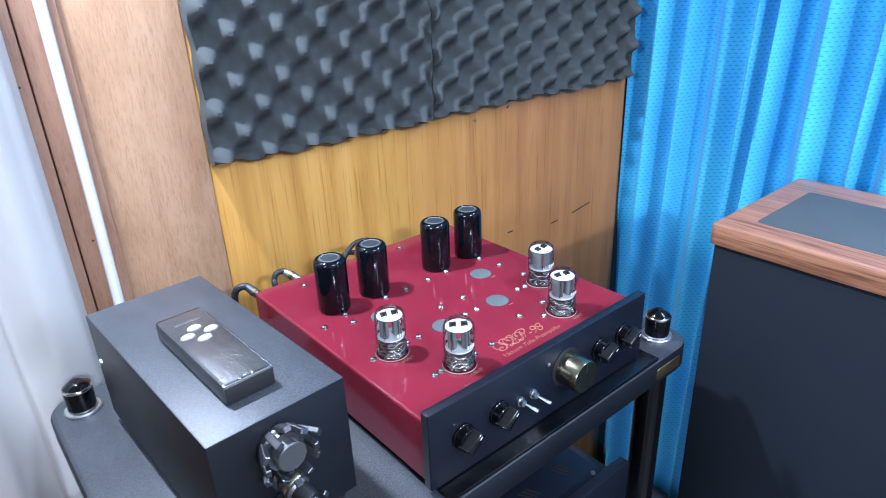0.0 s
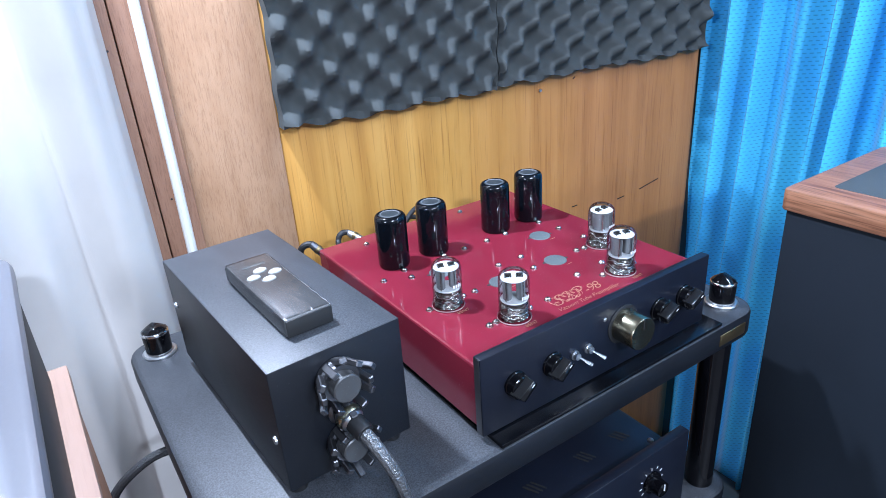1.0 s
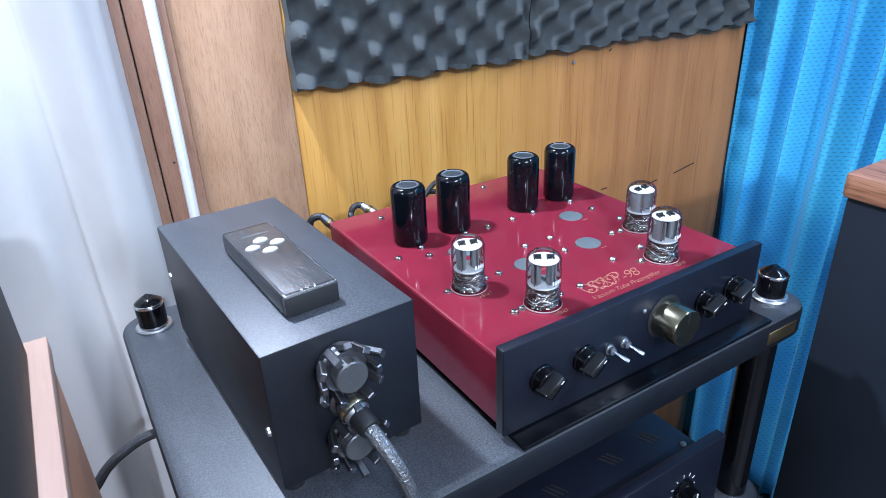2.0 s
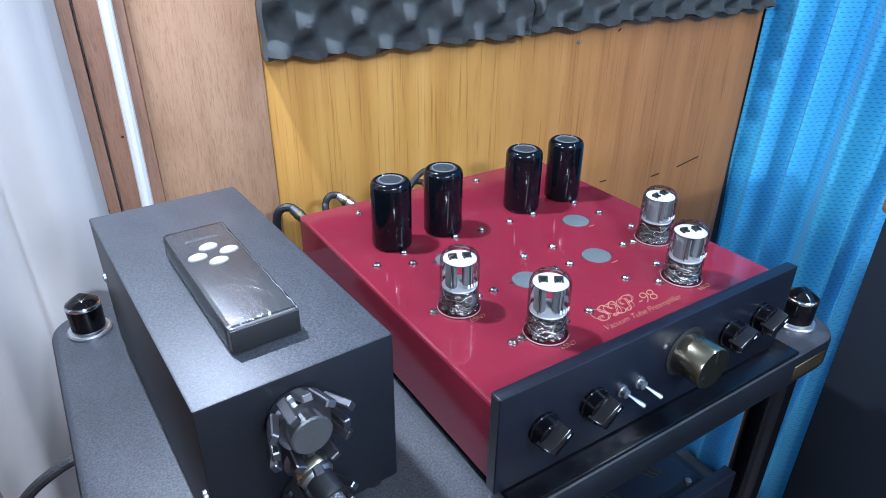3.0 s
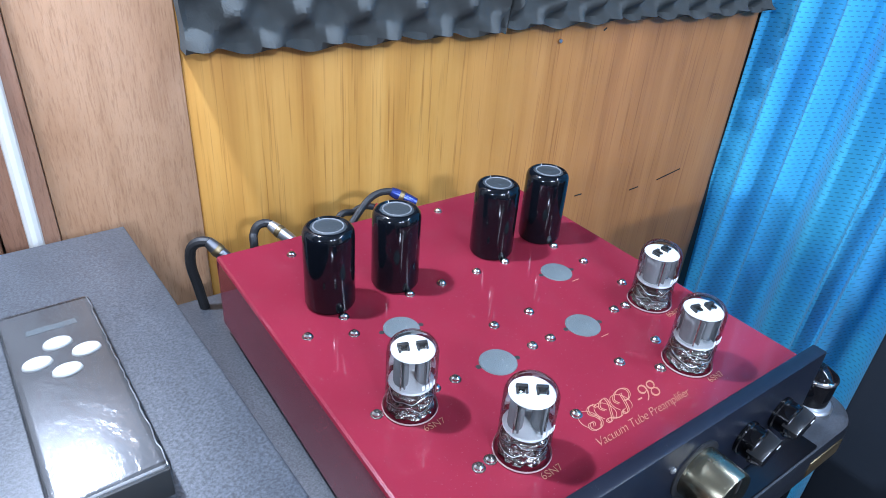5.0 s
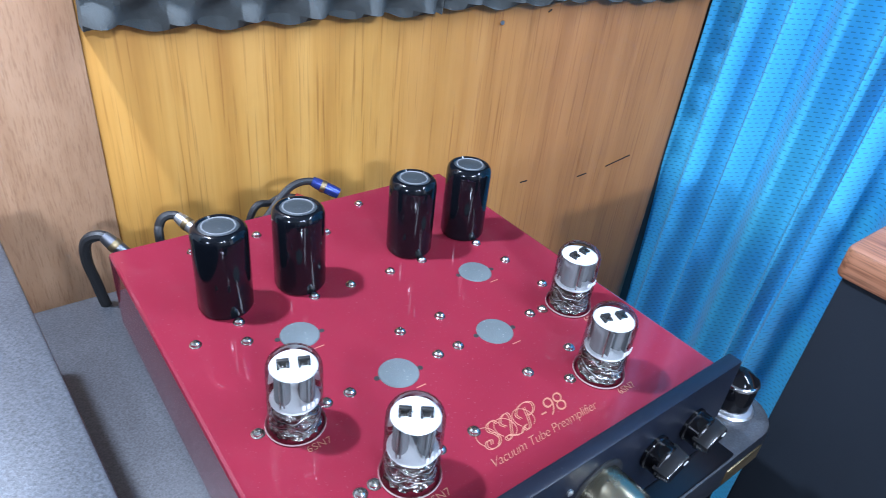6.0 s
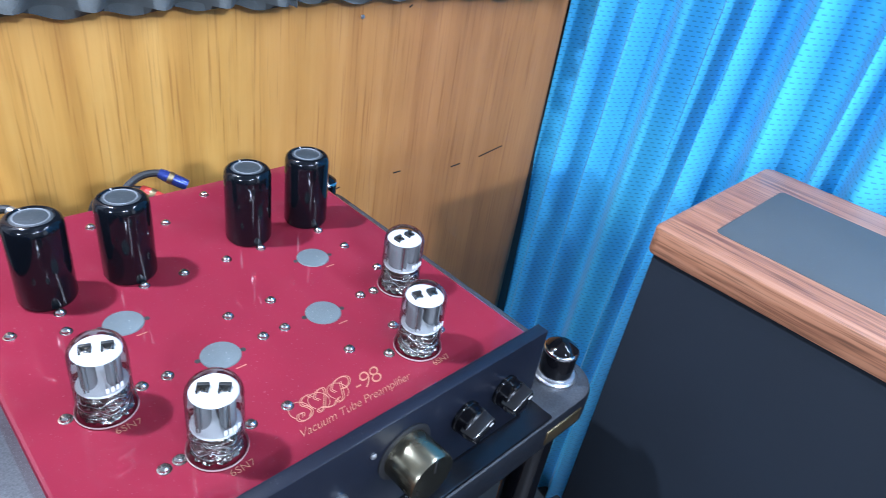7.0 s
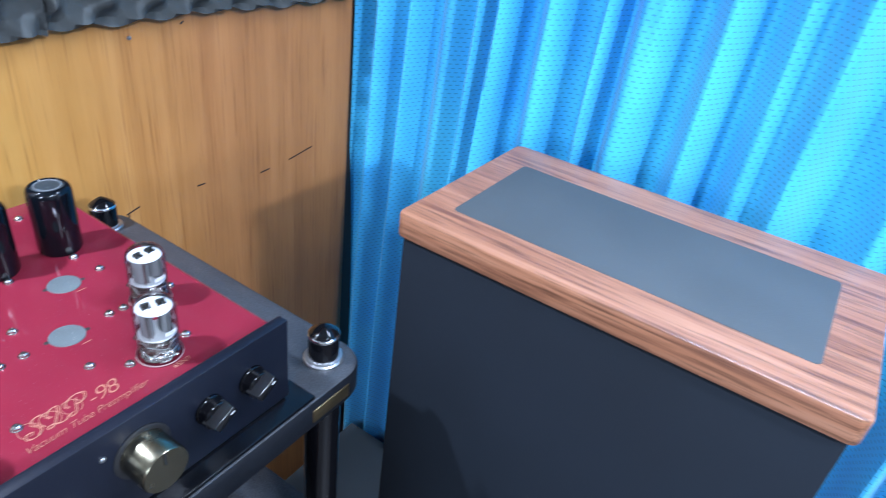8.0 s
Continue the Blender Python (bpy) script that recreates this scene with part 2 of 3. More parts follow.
BLUE_PLUG = painted("blue_metal", (0.03, 0.05, 0.22), 0.25, 300, 0.0, 0.2, metal=0.6)
RED_PLUG = painted("red_plastic", (0.45, 0.04, 0.03), 0.35, 300, 0.0, 0.2)


# ---- building helpers ----
def thing(name, m, label, category, group="", kind=""):
    ob = new(name)
    ob.matrix_world = m
    ob.empty_display_size = 0.02
    return tagged(ob, label, category, group, kind)


def part(name, bm, material, parent=None, label="", m=None, smooth=True):
    data = bpy.data.meshes.new(name)
    bm.normal_update()
    if smooth:
        for f in bm.faces:
            f.smooth = True
        for e in bm.edges:
            if len(e.link_faces) == 2 and e.calc_face_angle(0) > 0.6:
                e.smooth = False
    bm.to_mesh(data)
    bm.free()
    data.materials.append(material)
    ob = new(name, data)
    if parent is not None:
        ob.parent = parent
    if m is not None:
        ob.matrix_basis = m
    if label:
        tagged(ob, label)
    return ob


def again(ob, m, parent=None):
    """The same mesh once more, at another pose."""
    twin = new(ob.name.split(".")[0], ob.data)
    twin.parent = parent if parent is not None else ob.parent
    twin.matrix_basis = m
    return twin


def block(x0, x1, y0, y1, z0, z1, bevel=0.0, segments=2, bm=None):
    bm = bm or bmesh.new()
    made = bmesh.ops.create_cube(bm, size=1)["verts"]
    for v in made:
        v.co = (x0 + (v.co.x + 0.5) * (x1 - x0), y0 + (v.co.y + 0.5) * (y1 - y0), z0 + (v.co.z + 0.5) * (z1 - z0))
    if bevel:
        edges = {e for v in made for e in v.link_edges}
        bmesh.ops.bevel(bm, geom=list(edges), offset=bevel, segments=segments, profile=0.5, affect="EDGES")
    return bm


def slab(x0, x1, y0, y1, z0, z1, corner, bevel, bm=None, n=8):
    """A board with rounded corners in plan and softened rims."""
    bm = bm or bmesh.new()
    ring = []
    for cx, cy, a0 in ((x1 - corner, y1 - corner, 0), (x0 + corner, y1 - corner, 90), (x0 + corner, y0 + corner, 180), (x1 - corner, y0 + corner, 270)):
        for i in range(n + 1):
            a = radians(a0 + 90 * i / n)
            ring.append((cx, cy, math.cos(a), math.sin(a)))
    levels = [(z0, bevel), (z0 + bevel * 0.3, bevel * 0.3), (z0 + bevel, 0), (z1 - bevel, 0), (z1 - bevel * 0.3, bevel * 0.3), (z1, bevel)]
    loops = [[bm.verts.new((cx + c * (corner - d), cy + s * (corner - d), z)) for cx, cy, c, s in ring] for z, d in levels]
    for a, b in zip(loops, loops[1:]):
        for i in range(len(a)):
            j = (i + 1) % len(a)
            bm.faces.new((a[i], a[j], b[j], b[i]))
    bm.faces.new(loops[-1])
    bm.faces.new(loops[0][::-1])
    return bm


def lathe(profile, n=28, bm=None, m=None):
    """Turns (radius, height) pairs round z."""
    bm = bm or bmesh.new()
    loops = []
    for r, z in profile:
        if r < 1e-6:
            loops.append([bm.verts.new((0, 0, z))])
        else:
            loops.append([bm.verts.new((r * math.cos(2 * math.pi * i / n), r * math.sin(2 * math.pi * i / n), z)) for i in range(n)])
    for a, b in zip(loops, loops[1:]):
        for i in range(n):
            j = (i + 1) % n
            if len(a) == 1 and len(b) == 1:
                continue
            if len(a) == 1:
                bm.faces.new((a[0], b[j], b[i]))
            elif len(b) == 1:
                bm.faces.new((a[i], a[j], b[0]))
            else:
                bm.faces.new((a[i], a[j], b[j], b[i]))
    if m is not None:
        bmesh.ops.transform(bm, matrix=m, verts=[v for loop in loops for v in loop])
    bmesh.ops.recalc_face_normals(bm, faces=bm.faces)
    return bm


def hose(points, radius, n=10, steps=10, bm=None):
    """A round cable through the points, smoothly."""
    bm = bm or bmesh.new()
    p = [Vector(q) for q in points]
    p = [2 * p[0] - p[1]] + p + [2 * p[-1] - p[-2]]
    line = []
    for i in range(1, len(p) - 2):
        a, b, c, d = p[i - 1:i + 3]
        for k in range(steps):
            t = k / steps
            line.append(0.5 * (2 * b + (c - a) * t + (2 * a - 5 * b + 4 * c - d) * t * t + (3 * b - a - 3 * c + d) * t ** 3))
    line.append(p[-2])
    side = Vector((0.3, 0.2, 1)).normalized()
    loops = []
    for i, q in enumerate(line):
        ahead = (line[min(i + 1, len(line) - 1)] - line[max(i - 1, 0)]).normalized()
        u = (side - ahead * side.dot(ahead)).normalized()
        side = u
        w = ahead.cross(u)
        loops.append([bm.verts.new(q + radius * (math.cos(2 * math.pi * k / n) * u + math.sin(2 * math.pi * k / n) * w)) for k in range(n)])
    for a, b in zip(loops, loops[1:]):
        for k in range(n):
            j = (k + 1) % n
            bm.faces.new((a[k], a[j], b[j], b[k]))
    bm.faces.new(loops[0][::-1])
    bm.faces.new(loops[-1])
    return bm


def sheet(nu, nv, place, uv=None):
    """A grid of nu x nv cells whose corners place(i, j) gives; uv(i, j) in metres."""
    bm = bmesh.new()
    layer = bm.loops.layers.uv.new("UVMap") if uv else None
    grid = [[bm.verts.new(place(i, j)) for j in range(nv + 1)] for i in range(nu + 1)]
    for i in range(nu):
        for j in range(nv):
            f = bm.faces.new((grid[i][j], grid[i + 1][j], grid[i + 1][j + 1], grid[i][j + 1]))
            if uv:
                for loop, (a, b) in zip(f.loops, ((i, j), (i + 1, j), (i + 1, j + 1), (i, j + 1))):
                    loop[layer].uv = uv(a, b)
    return bm


def lettering(name, body, size, material, parent, m, shear=0.0, space=1.0, label="", outline=0.0):
    """Words in the built-in font, as a thin mesh."""
    curve = bpy.data.curves.new(name, "FONT")
    curve.body, curve.size, curve.shear, curve.space_character, curve.extrude = body, size, shear, space, 0.00015
    curve.offset = -0.022 * size
    if outline:
        curve.fill_mode, curve.extrude, curve.bevel_depth, curve.bevel_resolution, curve.offset = "NONE", 0.0, outline, 1, 0.0
    ob = bpy.data.objects.new(name, curve)
    scene.collection.objects.link(ob)
    data = bpy.data.meshes.new_from_object(ob.evaluated_get(bpy.context.evaluated_depsgraph_get()))
    bpy.data.objects.remove(ob)
    data.materials.clear()
    data.materials.append(material)
    made = new(name, data)
    made.parent, made.matrix_basis = parent, m
    if label:
        tagged(made, label)
    return made


# ---- the room ----
PLATE_Z, SHELF_Z, CEILING = 1.05, 0.972, 2.40
WALL = pose(0, 0.525, 0, 0, 0, -4.0)     # the panelled wall's face runs along its x axis


def room():
    part("floor", block(-4.1, 1.25, -3.0, 0.95, -0.1, 0.0), FLOOR)
    part("ceiling", block(-4.1, 1.25, -3.0, 0.95, CEILING, CEILING + 0.1), PLASTER)
    part("wall_north", block(-4.1, 1.3, 0.012, 0.12, 0.0, CEILING), PLASTER, m=WALL)
    # west and south walls stay unseen; dark grey to hold down bounced light
    part("wall_west", block(-4.1, -4.0, -3.0, 0.95, 0.0, CEILING), LOW_BOUNCE)
    part("wall_south", block(-4.1, 1.25, -3.0, -2.9, 0.0, CEILING), LOW_BOUNCE)
    bm = block(1.08, 1.18, -3.0, -1.13, 0.0, CEILING)
    block(1.08, 1.18, 0.25, 0.65, 0.0, CEILING, bm=bm)
    block(1.08, 1.18, -1.13, 0.25, 0.0, 0.85, bm=bm)
    block(1.08, 1.18, -1.13, 0.25, 2.06, CEILING, bm=bm)
    part("wall_east", bm, PLASTER)
    for name in ("floor", "ceiling", "wall_north", "wall_west", "wall_south", "wall_east"):
        tagged(bpy.data.objects[name], {"floor": "plain grey floor", "ceiling": "plain white ceiling"}.get(name, "plain plaster wall"), name.split("_")[0], kind="structure")
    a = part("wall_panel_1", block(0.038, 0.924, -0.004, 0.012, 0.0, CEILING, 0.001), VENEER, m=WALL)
    tagged(a, "amber wood veneer wall panel with dark scratches", "wall panel", kind="structure")
    b = part("wall_panel_2", block(-0.0975, 0.0376, -0.006, 0.012, 0.0, CEILING, 0.0015), BOARD, m=WALL)
    tagged(b, "tan brown plywood wall panel", "wall panel", kind="structure")
    c = part("trim_1", block(-0.145, -0.098, -0.014, 0.012, 0.0, CEILING, 0.002), BATTEN, m=WALL)
    d = part("trim_2", block(-0.205, -0.147, -0.022, 0.012, 0.0, CEILING, 0.002), BATTEN, m=WALL)
    # shade between veneer and curtain, put in as a nearly black strip
    e = part("trim_3", block(0.925, 1.03, 0.002, 0.012, 0.0, CEILING, 0.001), GAP_SHADE, m=WALL)
    tagged(e, "nearly black strip painted as the shade in the corner behind the curtain", "trim", kind="structure")
    for o in (c, d):
        tagged(o, "dark brown vertical wooden batten on the wall", "trim", kind="structure")


def conduit():
    ob = thing("cable_conduit", WALL, "white plastic cable conduit running up the wooden wall", "conduit")
    part("tube", hose([(-0.118 - 0.004 * math.sin(3 * z), -0.017, z) for z in (0.02, 0.5, 0.9, 1.2, 1.6, 2.0, 2.39)], 0.0068), CONDUIT, ob)


def wall_marks():
    """A nail and scratches in the veneer."""
    nail = thing("nail", WALL @ pose(0.513, -0.004, 1.147), "small steel nail driven into the veneer wall", "nail")
    part("head", lathe([(0, 0.004), (0.0025, 0.0035), (0.003, 0.002), (0.001, 0.001), (0.001, -0.004)], 10, m=pose(0, 0, 0, 90)), STEEL, nail)
    stuff = bmesh.new()
    rng = random.Random(5)
    for x, z, length, turn in ((0.725, 0.893, 0.020, 8), (0.805, 0.905, 0.055, 14), (0.485, 0.898, 0.022, 20), (0.476, 0.880, 0.028, 85), (0.60, 0.905, 0.014, 5),
                               (0.478, 0.845, 0.02, 80), (0.592, 1.158, 0.006, 30)):
        made = block(-length / 2, length / 2, -0.0008, 0.001, -0.0009, 0.0009, bm=bmesh.new())
        bmesh.ops.transform(made, matrix=pose(x, -0.0041, z, 0, -turn + rng.uniform(-4, 4), 0), verts=made.verts)
        data = bpy.data.meshes.new("tmp")
        made.to_mesh(data)
        made.free()
        stuff.from_mesh(data)
        bpy.data.meshes.remove(data)
    for x, y, z in ((-0.160, -0.0222, 1.02), (-0.158, -0.0222, 1.30), (-0.162, -0.0222, 1.36), (-0.128, -0.0142, 1.10) ):
        lathe([(0.0015, 0.0006), (0.0010, 0.0008), (0.0, 0.0008)], 8, bm=stuff, m=pose(x, y, z, 90))
    ob = part("scratch", stuff, BLACK, m=WALL)
    tagged(ob, "dark scratches, chips and nail holes in the wooden wall", "scratch", kind="stuff")


def foam_panel(x0, x1, z0, z1, name, seed):
    """Egg-crate acoustic foam: staggered rounded peaks on a flat backing."""
    pitch, deep, back = 0.0655, 0.033, 0.014
    nu, nv = int((x1 - x0) / 0.0052), int((z1 - z0) / 0.0052)
    rng = random.Random(seed)
    wave = [rng.uniform(0, 6.28) for _ in range(4)]

    def place(i, j):
        x, z = x0 + (x1 - x0) * i / nu, z0 + (z1 - z0) * j / nv
        a, b = 2 * math.pi * (x - 0.053) / pitch, 2 * math.pi * (z - 1.304) / pitch
        h = 0.5 + 0.25 * (math.cos(a) * math.cos(b) * 2)
        h = max(0.0, min(1.0, h)) ** 1.35
        y = -back - deep * h - 0.0012 * noise.noise(Vector((x * 60, z * 60, seed)))
        if i in (0, nu) or j in (0, nv):
            y = -back - 0.45 * deep + 0.12 * (y + back + 0.45 * deep)
        zz, xx = z, x
        if j == 0:
            zz += 0.0035 * math.sin(a + 0.6) + 0.002 * math.sin(x * 23 + wave[0])
        if i in (0, nu):
            xx += 0.0012 * math.sin(b) + 0.0015 * math.sin(z * 31 + wave[1])
        return (xx, y, zz)

    bm = sheet(nu, nv, place)
    border = [e for e in bm.edges if len(e.link_faces) == 1]
    made = bmesh.ops.extrude_edge_only(bm, edges=border)["geom"]
    for v in made:
        if isinstance(v, bmesh.types.BMVert):
            v.co.y = -0.0045
    bmesh.ops.recalc_face_normals(bm, faces=bm.faces)
    ob = thing(name, WALL, "charcoal egg-crate acoustic foam panel glued to the wall", "acoustic foam", "foam panels on the wall")
    part("foam", bm, FOAM, ob)
    part("backing", block(x0 + 0.006, x1 - 0.006, -0.0120, -0.0042, z0 + 0.008, z1 - 0.004), RUBBER, ob)


def blue_curtain():
    """Folds of a blue window curtain with a pattern of small woven dashes."""
    y0, y1, z0, z1 = 0.458, -1.25, 0.115, 2.2
    nu, nv = 420, 34
    rng = random.Random(11)
    folds, y = [], y0
    while y > y1 - 0.1:
        w = rng.uniform(0.045, 0.095)
        folds.append((y, w, rng.uniform(0.55, 1.15), rng.uniform(-1, 1)))
        y -= w
    arc = [0.0]

    def depth(y, z):
        low = 1 - min(1.0, max(0.0, (z - z0) / (z1 - z0)))
        total = 0.0
        for c, w, high, lean in folds:
            d = (y - c - 0.035 * lean * low) / (w * 0.36)
            if abs(d) < 2.6:
                total += high * math.exp(-d * d * 1.3)
        return 0.968 - 0.070 * total - 0.010 * math.sin(y * 9 + z * 1.3) - 0.02 * low

    ys = [y0 + (y1 - y0) * i / nu for i in range(nu + 1)]
    for i in range(nu):
        arc.append(arc[-1] + math.hypot(ys[i + 1] - ys[i], depth(ys[i + 1], 1.1) - depth(ys[i], 1.1)))

    def place(i, j):
        z = z0 + (z1 - z0) * j / nv
        low = 1 - j / nv
        return (depth(ys[i], z), ys[i] + 0.012 * math.sin(z * 2.1 + 1), z + (0.006 * math.sin(ys[i] * 40) if j == 0 else 0))

    ob = thing("window_curtain", pose(0, 0, 0), "blue window curtain with woven dashes, hanging in folds", "curtain")
    cloth = part("cloth", sheet(nu, nv, place, lambda i, j: (arc[i], (z1 - z0) * j / nv)), BLUE, ob)
    solid = cloth.modifiers.new("thickness", "SOLIDIFY")
    solid.thickness = 0.0012
    part("rod", hose([(0.95, 0.47, 2.215), (0.95, -0.4, 2.215), (0.95, -1.3, 2.215)], 0.010), STEEL, ob)


def white_curtain():
    """A sheer white curtain drawn across the corner beside the rack."""
    pts = [(-0.163, 0.502), (-0.185, 0.485), (-0.25, 0.478), (-0.35, 0.475), (-0.50, 0.474), (-0.70, 0.478), (-0.95, 0.485), (-1.38, 0.50)]
    nu, nv = 220, 30
    z0, z1 = 0.04, 2.25
    line = []
    for k in range(nu + 1):
        f = k / nu * (len(pts) - 1)
        i = min(int(f), len(pts) - 2)
        t = f - i
        line.append(Vector(pts[i]).lerp(Vector(pts[i + 1]), t))
    arc = [0.0]
    for a, b in zip(line, line[1:]):
        arc.append(arc[-1] + (b - a).length)

    def place(i, j):
        s, z = arc[i], z0 + (z1 - z0) * j / nv
        low = 1 - j / nv
        off = 0.020 * math.sin(s * 44 + 0.9 * math.sin(z * 2)) + 0.018 * math.sin(s * 21 + 1.2) + 0.007 * math.sin(s * 95 + 1.7 * z) * (0.4 + low) + 0.010 * noise.noise(Vector((s * 16, z * 3.5, 4.0)))
        off *= min(1.0, s / 0.06)
        d = (line[min(i + 1, nu)] - line[max(i - 1, 0)]).normalized()
        q = line[i] + Vector((-d.y, d.x)) * off
        return (q.x, q.y, z)

    ob = thing("sheer_curtain", pose(0, 0, 0), "plain white curtain hanging in soft folds beside the rack", "curtain")
    cloth = part("cloth", sheet(nu, nv, place, lambda i, j: (arc[i], (z1 - z0) * j / nv)), WHITE, ob)
    solid = cloth.modifiers.new("thickness", "SOLIDIFY")
    solid.thickness = 0.0012


room()
conduit()
wall_marks()
foam_panel(0.040, 0.408, 1.168, 2.10, "foam_panel", 1)
foam_panel(0.4095, 0.910, 1.174, 2.10, "foam_panel", 2)
blue_curtain()
white_curtain()


# ---- the rack ----
def rack():
    x0, x1, y0, y1 = -0.244, 0.404, -0.031, 0.392
    ob = thing("equipment_rack", pose(0.08, 0.18, 0), "black four-post equipment rack with rounded shelves", "rack")
    inv = pose(-0.08, -0.18, 0)
    boards = []
    for z in (SHELF_Z, 0.690, 0.35, 0.07):
        bm = slab(x0, x1, y0, y1, z - 0.034, z, 0.034, 0.005)
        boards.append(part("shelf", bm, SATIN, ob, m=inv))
    spots = ((-0.209, 0.004), (0.372, 0.004), (-0.211, 0.352), (0.370, 0.356))
    cap = post = None
    for x, y in spots:
        if post is None:
            post = part("post", lathe([(0.0185, 0.0), (0.0185, SHELF_Z - 0.034)], 28), GLOSS, ob, m=inv @ pose(x, y, 0))
            cap = part("cap", lathe([(0.0148, 0.004), (0.0152, 0.030), (0.0146, 0.0315), (0.0135, 0.032), (0.0125, 0.0335), (0.0, 0.042)], 32), GLOSS, ob, m=inv @ pose(x, y, SHELF_Z))
            collar = part("collar", lathe([(0.0195, 0.0), (0.0195, 0.0025), (0.0180, 0.004), (0.0150, 0.0045), (0.0148, 0.006)], 32), STEEL, cap)
            rim = part("rim", lathe([(0.0154, 0.0285), (0.0156, 0.0300), (0.0150, 0.0312), (0.0140, 0.0318)], 32), CHROME, cap)
        else:
            again(post, inv @ pose(x, y, 0))
            twin = again(cap, inv @ pose(x, y, SHELF_Z))
            again(collar, pose(0, 0, 0), twin)
            again(rim, pose(0, 0, 0), twin)
    part("nameplate", block(0.322, 0.370, y0 - 0.0010, y0 + 0.004, SHELF_Z - 0.025, SHELF_Z - 0.010, 0.0006), BRASS, boards[0], "worn gold nameplate")


def lower_unit():
    """A black unit on the shelf below, with a raised front plate and knobs."""
    ob = thing("stereo_unit", pose(0.07, 0.12, 0.690), "black rack-mount stereo unit with knobs on the lower shelf", "amplifier")
    part("body", block(-0.185, 0.205, -0.125, 0.20, 0.012, 0.128, 0.002), PANEL, ob)
    face = part("front_plate", block(-0.225, 0.232, -0.139, -0.1255, 0.008, 0.138, 0.0015), PANEL, ob)
    knob = None
    for x, z, r in ((0.165, 0.095, 0.013), (0.118, 0.072, 0.010), (0.085, 0.062, 0.010), (0.03, 0.07, 0.010), (-0.05, 0.07, 0.010)):
        m = pose(x, -0.139, z, 90)
        bm = lathe([(r * 1.1, 0), (r * 1.1, 0.004), (r * 0.85, 0.005), (r * 0.75, 0.018), (r * 0.6, 0.019), (0, 0.019)], 20)
        knob = part("knob", bm, GLOSS, ob, m=m)
        part("pointer", block(-0.0008, 0.0008, 0.0, r * 0.7, 0.0188, 0.0198), WHITE_PRINT, knob)
        if r > 0.012:
            tick = None
            for k in range(9):
                a = radians(-130 + 32 * k)
                mm = pose(x + math.sin(a) * 0.019, -0.1393, z + math.cos(a) * 0.019, 90, math.degrees(a) * 0, 0) @ pose(0, 0, 0, 0, 0, -math.degrees(a))
                if tick is None:
                    tick = part("tick", block(-0.0004, 0.0004, -0.002, 0.002, -0.0002, 0.0002), WHITE_PRINT, ob, m=mm)
                else:
                    again(tick, mm)
    slot = None
    for gx in (-0.14, -0.06, 0.02, 0.10, 0.16):
        for gy in (-0.085, 0.0, 0.09):
            for k in range(3):
                m = pose(gx + 0.006 * k, gy, 0.1282, 0, 0, 24)
                if slot is None:
                    slot = part("vent_slot", block(-0.0012, 0.0012, -0.010, 0.010, -0.001, 0.0004), BLACK, ob, m=m)
                else:
                    again(slot, m)
    screw = None
    for x, y in ((-0.17, -0.115), (0.19, -0.115), (0.19, 0.03), (0.19, 0.18), (-0.17, 0.18), (0.02, -0.115)):
        if screw is None:
            screw = part("screw", lathe([(0.004, 0), (0.0035, 0.0015), (0, 0.0022)], 12), STEEL, ob, m=pose(x, y, 0.128))
        else:
            again(screw, pose(x, y, 0.128))
    for x in (-0.17, 0.19):
        for y in (-0.1, 0.17):
            part("foot", lathe([(0, 0), (0.012, 0), (0.013, 0.0125), (0, 0.0125)], 14), RUBBER, ob, m=pose(x, y, 0))


# ---- the valve preamplifier ----
def wire_loop(radius, z, wave, seed, r):
    """A closed, wavering loop of wire round the foot of a valve."""
    rng = random.Random(seed)
    p, q = rng.uniform(0, 6), rng.uniform(0, 6)
    pts = [(radius * math.cos(a) * (1 + 0.05 * math.sin(4 * a + p)), radius * math.sin(a) * (1 + 0.05 * math.sin(5 * a + q)), z + wave * (math.sin(3 * a + p) + 0.6 * math.sin(7 * a + q)))
           for a in (2 * math.pi * k / 18 for k in range(19))]
    return hose(pts, r, 5, 2)


